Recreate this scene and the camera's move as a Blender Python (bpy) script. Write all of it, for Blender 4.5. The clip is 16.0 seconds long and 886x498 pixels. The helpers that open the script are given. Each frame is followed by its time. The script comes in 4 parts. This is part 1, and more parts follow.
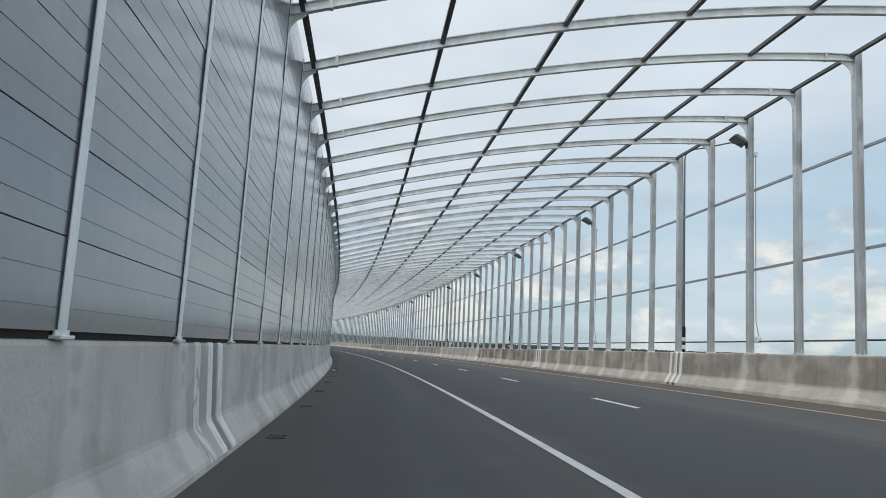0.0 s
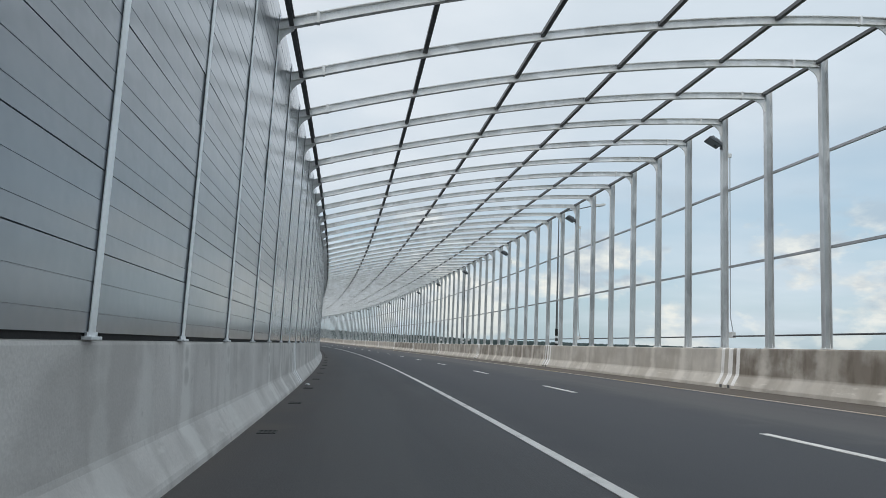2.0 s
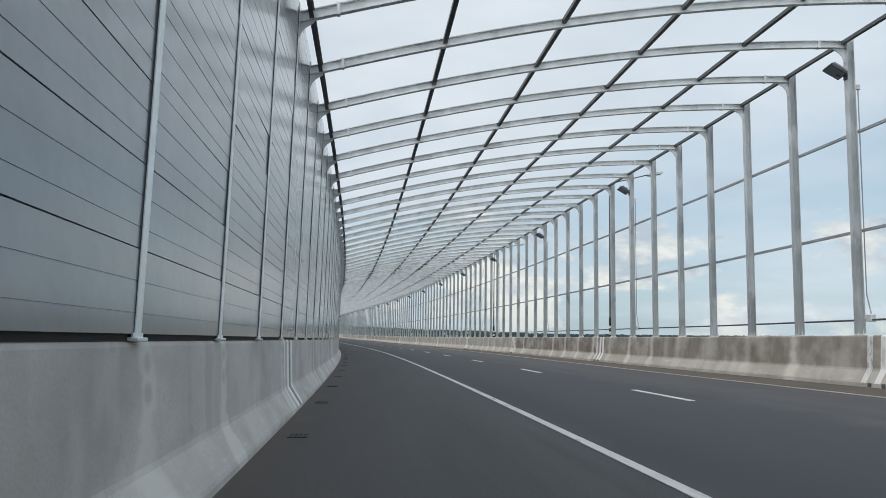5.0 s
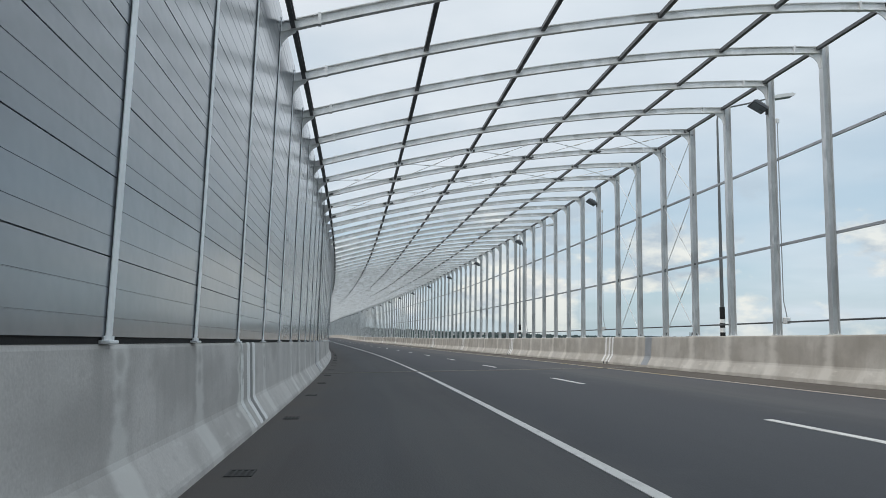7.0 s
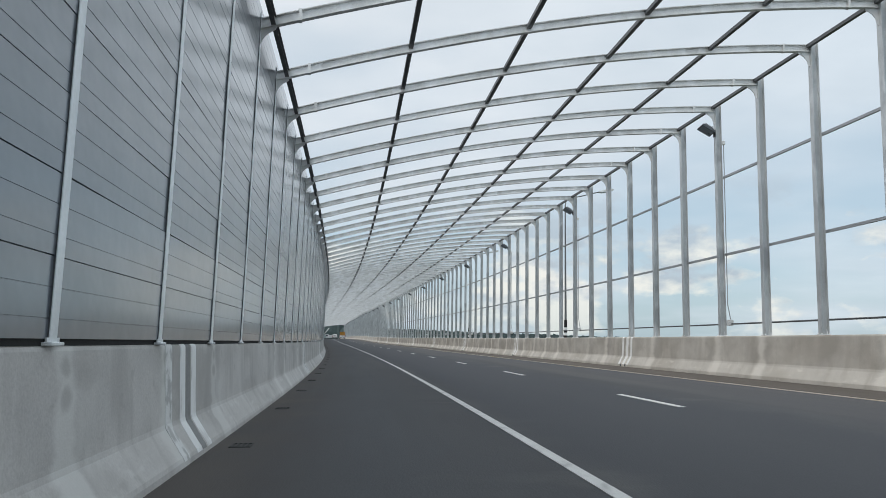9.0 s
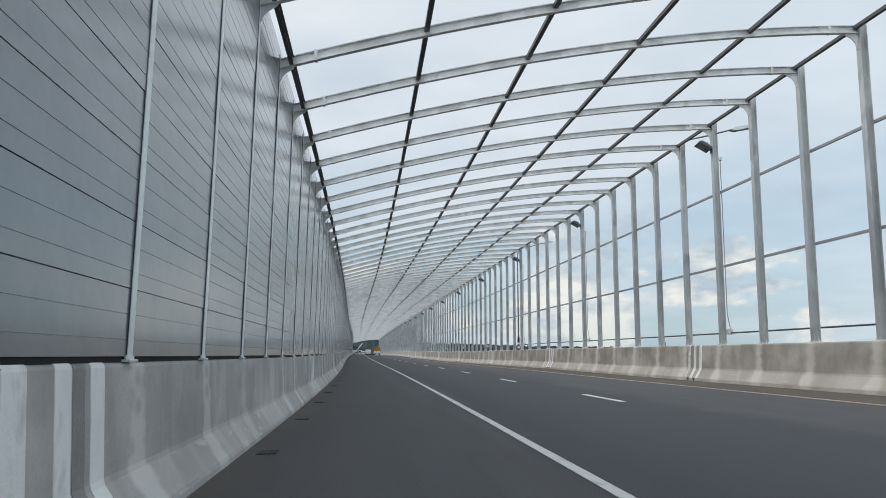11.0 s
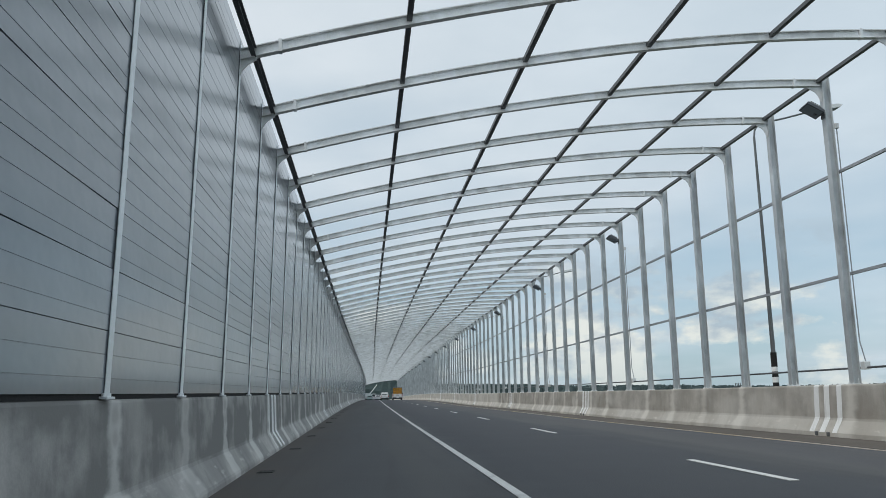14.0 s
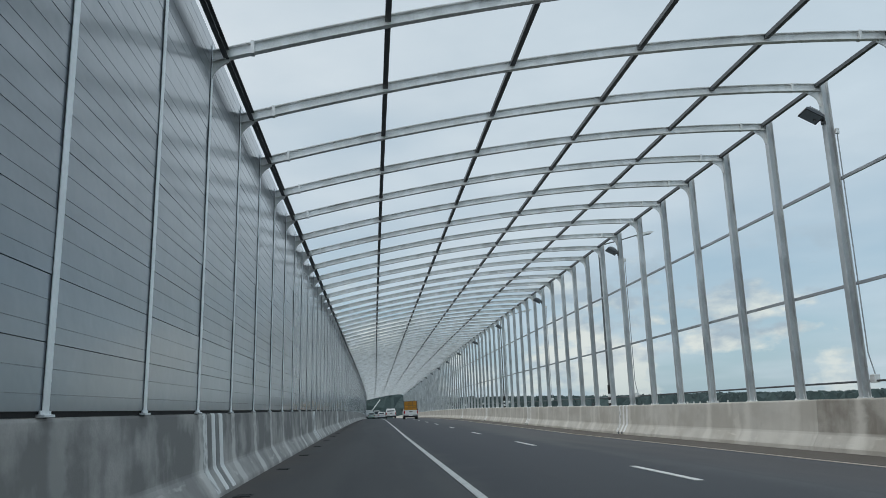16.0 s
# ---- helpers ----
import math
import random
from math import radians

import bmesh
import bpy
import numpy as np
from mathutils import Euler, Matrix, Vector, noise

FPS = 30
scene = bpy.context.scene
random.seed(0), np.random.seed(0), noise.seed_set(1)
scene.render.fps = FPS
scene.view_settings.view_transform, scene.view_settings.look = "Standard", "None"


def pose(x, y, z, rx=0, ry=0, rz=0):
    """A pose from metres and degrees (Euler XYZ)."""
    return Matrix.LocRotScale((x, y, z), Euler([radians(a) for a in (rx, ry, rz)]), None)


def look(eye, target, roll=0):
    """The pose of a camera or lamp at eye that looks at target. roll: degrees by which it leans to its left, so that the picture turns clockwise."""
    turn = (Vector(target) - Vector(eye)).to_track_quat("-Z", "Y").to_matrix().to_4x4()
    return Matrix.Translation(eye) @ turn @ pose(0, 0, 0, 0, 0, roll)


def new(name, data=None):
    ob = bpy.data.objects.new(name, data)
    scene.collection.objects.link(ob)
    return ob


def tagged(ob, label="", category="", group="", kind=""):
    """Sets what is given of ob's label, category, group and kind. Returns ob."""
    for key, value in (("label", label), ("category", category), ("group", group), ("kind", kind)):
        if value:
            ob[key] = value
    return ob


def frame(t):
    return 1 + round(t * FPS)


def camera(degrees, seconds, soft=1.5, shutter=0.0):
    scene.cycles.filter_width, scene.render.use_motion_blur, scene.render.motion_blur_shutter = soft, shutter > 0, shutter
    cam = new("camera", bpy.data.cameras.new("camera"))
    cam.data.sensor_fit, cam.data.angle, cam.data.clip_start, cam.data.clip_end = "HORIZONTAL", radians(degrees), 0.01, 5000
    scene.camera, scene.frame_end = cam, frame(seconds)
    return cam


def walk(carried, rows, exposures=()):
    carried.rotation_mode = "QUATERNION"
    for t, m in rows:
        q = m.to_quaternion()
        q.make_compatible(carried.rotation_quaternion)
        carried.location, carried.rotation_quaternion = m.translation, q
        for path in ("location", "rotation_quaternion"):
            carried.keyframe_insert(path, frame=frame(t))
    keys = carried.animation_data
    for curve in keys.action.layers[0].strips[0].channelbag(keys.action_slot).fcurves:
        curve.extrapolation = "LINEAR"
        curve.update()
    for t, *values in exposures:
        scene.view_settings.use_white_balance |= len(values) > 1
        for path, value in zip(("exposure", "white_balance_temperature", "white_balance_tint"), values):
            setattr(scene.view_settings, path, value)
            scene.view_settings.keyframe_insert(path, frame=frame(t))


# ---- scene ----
# camera and its drive
cam = camera(56.04, 16.0, soft=0.5)
ROWS = [
    (0.0, 1.294, -21.735, 1.095, 96.913, -2.475, -5.810),
    (0.5, 1.407, -10.458, 1.100, 96.927, -2.445, -5.590),
    (1.0, 1.467, 0.376, 1.102, 96.965, -2.210, -5.247),
    (1.5, 1.421, 11.531, 1.102, 96.870, -2.201, -4.882),
    (2.0, 1.257, 22.642, 1.103, 96.736, -2.137, -4.487),
    (2.5, 1.019, 33.650, 1.107, 96.678, -1.944, -3.876),
    (3.0, 0.608, 44.696, 1.113, 96.618, -1.863, -3.513),
    (5.5, -2.635, 98.465, 1.208, 96.411, -0.723, -0.487),
    (6.0, -3.398, 109.072, 1.239, 96.476, -0.824, -0.296),
    (6.5, -4.208, 119.695, 1.273, 96.586, -0.699, 0.045),
    (7.0, -5.102, 129.949, 1.307, 96.582, -0.682, 0.316),
    (7.5, -6.103, 140.543, 1.343, 96.578, -0.849, 0.613),
    (8.0, -7.160, 151.027, 1.381, 96.555, -0.880, 0.899),
    (8.5, -8.294, 161.721, 1.422, 96.610, -0.847, 1.284),
    (9.0, -9.570, 172.421, 1.464, 96.706, -0.773, 1.761),
    (9.2, -10.095, 177.002, 1.485, 96.807, -0.579, 2.202),
    (11.3, -16.864, 222.470, 1.758, 97.766, -0.009, 4.294),
    (11.5, -17.601, 226.866, 1.795, 97.707, -0.066, 4.330),
    (12.0, -19.449, 237.853, 1.901, 97.659, 0.074, 4.576),
    (12.5, -21.204, 248.724, 2.024, 97.563, 0.052, 4.652),
    (13.0, -22.972, 259.826, 2.168, 97.836, 0.357, 4.891),
    (13.5, -24.857, 270.936, 2.316, 98.864, 0.590, 5.048),
    (14.0, -26.882, 282.068, 2.475, 100.620, 0.952, 5.290),
    (14.5, -28.890, 293.243, 2.643, 101.756, 1.268, 5.610),
    (15.0, -30.913, 304.444, 2.816, 102.051, 1.582, 5.586),
    (15.5, -32.889, 315.604, 2.991, 101.863, 1.966, 5.485),
    (16.0, -34.831, 326.878, 3.168, 101.635, 2.220, 5.486),
]
walk(cam, [(t, pose(x, y, z, rx, ry, rz)) for t, x, y, z, rx, ry, rz in ROWS],
     exposures=[(0.0, 0.09, 6560, 10.5), (12.8, 0.09, 6560, 10.5), (14.4, -0.10, 6310, 7), (16.0, -0.16, 6240, 6)])

# ---------------------------------------------------------------- world and sun
SUN_EL, SUN_AZ = radians(50), radians(228)
world = bpy.data.worlds.new("sky")
scene.world = world
world.use_nodes = True
wn, wl = world.node_tree.nodes, world.node_tree.links
wn.clear()


def wnode(kind, **kw):
    nd = wn.new(kind)
    for k, v in kw.items():
        nd.inputs[k].default_value = v
    return nd


def wmath(op, a, b, clamp=False):
    nd = wn.new("ShaderNodeMath")
    nd.operation, nd.use_clamp = op, clamp
    for i, v in ((0, a), (1, b)):
        if isinstance(v, (int, float)):
            nd.inputs[i].default_value = v
        else:
            wl.new(v, nd.inputs[i])
    return nd.outputs[0]


def wmix(fac, a, b):
    nd = wn.new("ShaderNodeMix")
    nd.data_type = "RGBA"
    for sock, v in ((nd.inputs[0], fac), (nd.inputs[6], a), (nd.inputs[7], b)):
        if isinstance(v, tuple):
            sock.default_value = (*v, 1)
        elif isinstance(v, (int, float)):
            sock.default_value = v
        else:
            wl.new(v, sock)
    return nd.outputs[2]


sky = wn.new("ShaderNodeTexSky")
sky.sky_type, sky.sun_disc = "NISHITA", False
sky.sun_elevation, sky.sun_rotation = SUN_EL, SUN_AZ
sky.air_density, sky.dust_density = 1.0, 1.5
coord = wn.new("ShaderNodeTexCoord")
sep = wn.new("ShaderNodeSeparateXYZ")
wl.new(coord.outputs["Generated"], sep.inputs[0])
# clouds on a flat layer overhead: the way divided by its height
up = wmath("MAXIMUM", sep.outputs[2], 0.0)
lift = wmath("ADD", up, 0.12)
flat = wn.new("ShaderNodeCombineXYZ")
wl.new(wmath("DIVIDE", sep.outputs[0], lift), flat.inputs[0])
wl.new(wmath("DIVIDE", sep.outputs[1], lift), flat.inputs[1])
high = wnode("ShaderNodeTexNoise", Scale=0.55, Detail=4.0, Roughness=0.5)
wl.new(flat.outputs[0], high.inputs["Vector"])
fine = wnode("ShaderNodeTexNoise", Scale=1.6, Detail=6.0, Roughness=0.55)
wl.new(flat.outputs[0], fine.inputs["Vector"])
# heaped clouds low over the horizon
squash = wn.new("ShaderNodeMapping")
squash.inputs["Scale"].default_value = (8.5, 8.5, 17.0)
squash.inputs["Location"].default_value = (0.35, 0.0, 0.2)
wl.new(coord.outputs["Generated"], squash.inputs[0])
heap = wnode("ShaderNodeTexNoise", Scale=1.0, Detail=7.0, Roughness=0.55)
wl.new(squash.outputs[0], heap.inputs["Vector"])
heap_lit = wnode("ShaderNodeTexNoise", Scale=2.1, Detail=6.0, Roughness=0.55)
wl.new(squash.outputs[0], heap_lit.inputs["Vector"])
sky_scaled = wn.new("ShaderNodeVectorMath")
sky_scaled.operation = "SCALE"
wl.new(sky.outputs[0], sky_scaled.inputs[0])
sky_scaled.inputs["Scale"].default_value = 0.10
base = wmix(0.6, sky_scaled.outputs[0], (0.47, 0.65, 0.77))
veil = wmath("MULTIPLY", wmath("SUBTRACT", wmath("ADD", high.outputs[0], wmath("MULTIPLY", up, 0.75)), 0.45), 3.4, True)
side = wmath("MULTIPLY", wmath("SUBTRACT", 0.55, sep.outputs[0]), 1.1, True)      # brighter cloud on the sun's side
cloud_tone = wmix(wmath("MULTIPLY", wmath("SUBTRACT", fine.outputs[0], 0.35), 3.0, True), wmix(side, (0.56, 0.655, 0.735), (0.70, 0.755, 0.81)), wmix(side, (0.655, 0.748, 0.828), (0.83, 0.865, 0.90)))
with_veil = wmix(wmath("MULTIPLY", veil, 0.9), base, cloud_tone)
low = wmath("SUBTRACT", 1.0, wmath("MULTIPLY", wmath("ABSOLUTE", wmath("SUBTRACT", sep.outputs[2], 0.085), 0.0), 9.0), True)
low = wmath("POWER", low, 0.5)
heaps = wmath("MULTIPLY", wmath("MULTIPLY", wmath("SUBTRACT", heap.outputs[0], 0.50), 13.0, True), low)
heap_sun = wmath("ADD", wmath("MULTIPLY", wmath("SUBTRACT", heap_lit.outputs[0], 0.46), 5.0), wmath("MULTIPLY", wmath("SUBTRACT", 0.125, sep.outputs[2]), 9.0))
heap_tone = wmix(wmath("ADD", heap_sun, 0.15, True), (0.44, 0.51, 0.575), (0.88, 0.875, 0.80))
full = wmix(wmath("MULTIPLY", heaps, 0.8), with_veil, heap_tone)
bg = wnode("ShaderNodeBackground", Strength=1.0)
wl.new(full, bg.inputs[0])
wl.new(bg.outputs[0], wn.new("ShaderNodeOutputWorld").inputs[0])

sun = new("sun", bpy.data.lights.new("sun", "SUN"))
sun.data.energy, sun.data.angle, sun.data.color = 1.15, radians(25), (1.0, 0.96, 0.89)
sun.matrix_world = look((0, 0, 0), (-math.sin(SUN_AZ) * math.cos(SUN_EL), -math.cos(SUN_AZ) * math.cos(SUN_EL), -math.sin(SUN_EL)))

# ---------------------------------------------------------------- line of the road
BAY = 2.5                                  # spacing of the frames, metres
KNOTS = np.linspace(-15, 225, 13)          # in bays along the left-hand posts
KAPPA = [0.298, 0.213, 0.175, 0.158, 0.187, 0.154, 0.088, -0.026, -0.023, 0.002, 0.009, 0.012, 0.014]
GRADE = [-0.0241, 0.0025, 0.0131, 0.001, 0.0051, 0.0299, 0.033, -0.0021, -0.0135, -0.0197, -0.0171, -0.0119, -0.0062]
BANKS = [0.0226, 0.0244, 0.0251, 0.0211, 0.0271, 0.0299, 0.0247, -0.0043, -0.0201, -0.0127, -0.0102, -0.0084, -0.0075]
SG = np.arange(-40, 300, 0.5)
TH = np.cumsum(np.interp(SG, KNOTS, KAPPA) * 0.01) * 0.5
TH -= np.interp(0, SG, TH)
GR = np.cumsum(np.interp(SG, KNOTS, GRADE) * 0.01) * 0.5
GR -= np.interp(0, SG, GR)
LX, LY, LZ = (np.cumsum(v) * 0.5 for v in (-np.sin(TH), np.cos(TH), GR))
LX, LY, LZ = (v - np.interp(0, SG, v) for v in (LX, LY, LZ))
SB = np.interp(SG, KNOTS, BANKS)


def bank(s):
    return float(np.interp(s, SG, SB))


def at(s, u, z):
    """The place s bays along, u metres right of the left-hand posts, z metres over the road."""
    a = np.interp(s, SG, TH)
    return Vector((np.interp(s, SG, LX) * BAY + u * np.cos(a), np.interp(s, SG, LY) * BAY + u * np.sin(a),
                   np.interp(s, SG, LZ) * BAY + z + u * bank(s)))


def frame_at(s, u=0.0, z=0.0):
    return Matrix.Translation(at(s, u, z)) @ Matrix.Rotation(float(np.interp(s, SG, TH)), 4, "Z")


S0, S1 = -14, 238            # first and last frame

# ---------------------------------------------------------------- materials


def mat(name, color, rough=0.6, metal=0.0, spread=0.12, scale=6.0, fine_scale=60.0, bump=0.15, stretch=(1, 1, 1),
        dirt=None, dirt_scale=(1, 1, 1), dirt_amount=0.5, dirt_edge=(0.45, 0.7), object_random=0.0, spec=0.5, bump_dist=0.01,
        pale=None, pale_scale=(1, 1, 1), pale_edge=(0.55, 0.65)):
    m = bpy.data.materials.new(name)
    m.use_nodes = True
    nt = m.node_tree
    nodes, links = nt.nodes, nt.links
    b = nodes["Principled BSDF"]
    geo = nodes.new("ShaderNodeNewGeometry")
    mp = nodes.new("ShaderNodeMapping")
    mp.inputs["Scale"].default_value = stretch
    links.new(geo.outputs["Position"], mp.inputs[0])
    n1 = nodes.new("ShaderNodeTexNoise")
    n1.inputs["Scale"].default_value, n1.inputs["Detail"].default_value = scale, 4
    n2 = nodes.new("ShaderNodeTexNoise")
    n2.inputs["Scale"].default_value, n2.inputs["Detail"].default_value = fine_scale, 3
    for nd in (n1, n2):
        links.new(mp.outputs[0], nd.inputs["Vector"])
    add = nodes.new("ShaderNodeMath")
    add.operation = "ADD"
    links.new(n1.outputs[0], add.inputs[0])
    links.new(n2.outputs[0], add.inputs[1])
    last = add.outputs[0]
    if object_random:
        oi = nodes.new("ShaderNodeObjectInfo")
        ma = nodes.new("ShaderNodeMath")
        ma.operation, ma.inputs[1].default_value = "MULTIPLY", object_random
        links.new(oi.outputs["Random"], ma.inputs[0])
        mb = nodes.new("ShaderNodeMath")
        mb.operation = "ADD"
        links.new(last, mb.inputs[0])
        links.new(ma.outputs[0], mb.inputs[1])
        last = mb.outputs[0]
    rng = nodes.new("ShaderNodeMapRange")
    rng.inputs[1].default_value, rng.inputs[2].default_value = 0.6, 1.4 + object_random
    rng.inputs[3].default_value, rng.inputs[4].default_value = 1 - spread, 1 + spread
    links.new(last, rng.inputs[0])
    mul = nodes.new("ShaderNodeVectorMath")
    mul.operation = "SCALE"
    mul.inputs[0].default_value = color
    links.new(rng.outputs[0], mul.inputs["Scale"])
    out = mul.outputs[0]
    for tone, tone_scale, amount, edge in ((dirt, dirt_scale, dirt_amount, dirt_edge), (pale, pale_scale, 0.8, pale_edge)):
        if not tone:
            continue
        mp2 = nodes.new("ShaderNodeMapping")
        mp2.inputs["Scale"].default_value = tone_scale
        links.new(geo.outputs["Position"], mp2.inputs[0])
        n3 = nodes.new("ShaderNodeTexNoise")
        n3.inputs["Scale"].default_value, n3.inputs["Detail"].default_value = 1.0, 5
        links.new(mp2.outputs[0], n3.inputs["Vector"])
        r2 = nodes.new("ShaderNodeMapRange")
        r2.inputs[1].default_value, r2.inputs[2].default_value = edge
        r2.inputs[4].default_value = amount
        links.new(n3.outputs[0], r2.inputs[0])
        mx = nodes.new("ShaderNodeMix")
        mx.data_type = "RGBA"
        links.new(r2.outputs[0], mx.inputs[0])
        links.new(out, mx.inputs[6])
        mx.inputs[7].default_value = (*tone, 1)
        out = mx.outputs[2]
    links.new(out, b.inputs["Base Color"])
    b.inputs["Roughness"].default_value, b.inputs["Metallic"].default_value = rough, metal
    b.inputs["Specular IOR Level"].default_value = spec
    if bump:
        bp = nodes.new("ShaderNodeBump")
        bp.inputs["Strength"].default_value, bp.inputs["Distance"].default_value = bump, bump_dist
        links.new(add.outputs[0], bp.inputs["Height"])
        links.new(bp.outputs[0], b.inputs["Normal"])
    return m


def worn_asphalt():
    """Asphalt with stains that run along the lanes and paler, dustier stretches towards the far lane."""
    m = mat("asphalt", (0.075, 0.079, 0.086), 0.82, spread=0.28, scale=0.8, fine_scale=70, bump=0.3, stretch=(1, 0.2, 1))
    nodes, links = m.node_tree.nodes, m.node_tree.links
    b = nodes["Principled BSDF"]
    out = b.inputs["Base Color"].links[0].from_socket
    run, across = nodes.new("ShaderNodeAttribute"), nodes.new("ShaderNodeAttribute")
    run.attribute_name, across.attribute_name = "run", "across"
    # (scale across, scale along, shift, edges, strength, tone)
    for sa, sr, shift, lo, hi, top, tone in ((0.45, 0.04, 0.0, 0.46, 0.62, 0.8, (0.056, 0.056, 0.059)), (0.9, 0.10, 7.0, 0.48, 0.64, 0.7, (0.104, 0.104, 0.103)),
                                             (3.0, 0.25, 3.0, 0.55, 0.70, 0.5, (0.053, 0.053, 0.055)), (0.5, 1.6, 9.0, 0.62, 0.70, 0.35, (0.115, 0.113, 0.110))):
        c = nodes.new("ShaderNodeCombineXYZ")
        for i, (src, k) in enumerate(((across, sa), (run, sr))):
            mm = nodes.new("ShaderNodeMath")
            mm.operation, mm.inputs[1].default_value = "MULTIPLY", k
            links.new(src.outputs["Fac"], mm.inputs[0])
            links.new(mm.outputs[0], c.inputs[i])
        c.inputs[2].default_value = shift
        nd = nodes.new("ShaderNodeTexNoise")
        nd.inputs["Scale"].default_value, nd.inputs["Detail"].default_value = 1.0, 5
        links.new(c.outputs[0], nd.inputs["Vector"])
        r2 = nodes.new("ShaderNodeMapRange")
        r2.inputs[1].default_value, r2.inputs[2].default_value, r2.inputs[4].default_value = lo, hi, top
        links.new(nd.outputs[0], r2.inputs[0])
        mx = nodes.new("ShaderNodeMix")
        mx.data_type = "RGBA"
        links.new(r2.outputs[0], mx.inputs[0])
        links.new(out, mx.inputs[6])
        mx.inputs[7].default_value = (*tone, 1)
        out = mx.outputs[2]
    # the darker wheel tracks of the lane beside the solid line, and the dustier far lane
    for c0, half, top, tone in ((5.5, 1.9, 0.85, (0.047, 0.051, 0.060)), (9.1, 1.0, 0.5, (0.096, 0.092, 0.095)), (2.0, 1.1, 0.45, (0.094, 0.095, 0.095))):
        off = nodes.new("ShaderNodeMath")
        off.operation, off.inputs[1].default_value = "SUBTRACT", c0
        links.new(across.outputs["Fac"], off.inputs[0])
        dist = nodes.new("ShaderNodeMath")
        dist.operation = "ABSOLUTE"
        links.new(off.outputs[0], dist.inputs[0])
        waver = nodes.new("ShaderNodeMath")
        waver.operation, waver.inputs[1].default_value = "MULTIPLY_ADD", 1.2
        links.new(nd.outputs[0], waver.inputs[0])
        links.new(dist.outputs[0], waver.inputs[2])
        r2 = nodes.new("ShaderNodeMapRange")
        r2.interpolation_type = "SMOOTHSTEP"
        r2.inputs[1].default_value, r2.inputs[2].default_value, r2.inputs[3].default_value, r2.inputs[4].default_value = half + 1.0, half + 0.1, 0.0, top
        links.new(waver.outputs[0], r2.inputs[0])
        mx = nodes.new("ShaderNodeMix")
        mx.data_type = "RGBA"
        links.new(r2.outputs[0], mx.inputs[0])
        links.new(out, mx.inputs[6])
        mx.inputs[7].default_value = (*tone, 1)
        out = mx.outputs[2]
    # brown silt in the gutter along the left-hand barrier
    edge = nodes.new("ShaderNodeMapRange")
    edge.inputs[1].default_value, edge.inputs[2].default_value, edge.inputs[3].default_value, edge.inputs[4].default_value = 0.3, 1.7, 1.2, 0.0
    links.new(across.outputs["Fac"], edge.inputs[0])
    patch = nodes.new("ShaderNodeMath")
    patch.operation = "MULTIPLY"
    links.new(edge.outputs[0], patch.inputs[0])
    links.new(nd.outputs[0], patch.inputs[1])
    mx = nodes.new("ShaderNodeMix")
    mx.data_type = "RGBA"
    links.new(patch.outputs[0], mx.inputs[0])
    links.new(out, mx.inputs[6])
    mx.inputs[7].default_value = (0.108, 0.090, 0.076, 1)
    links.new(mx.outputs[2], b.inputs["Base Color"])
    return m


ASPHALT = worn_asphalt()
VERGE = mat("dusty asphalt", (0.125, 0.108, 0.092), 0.9, spread=0.25, scale=1.5, fine_scale=80, bump=0.3, stretch=(1, 0.3, 1))


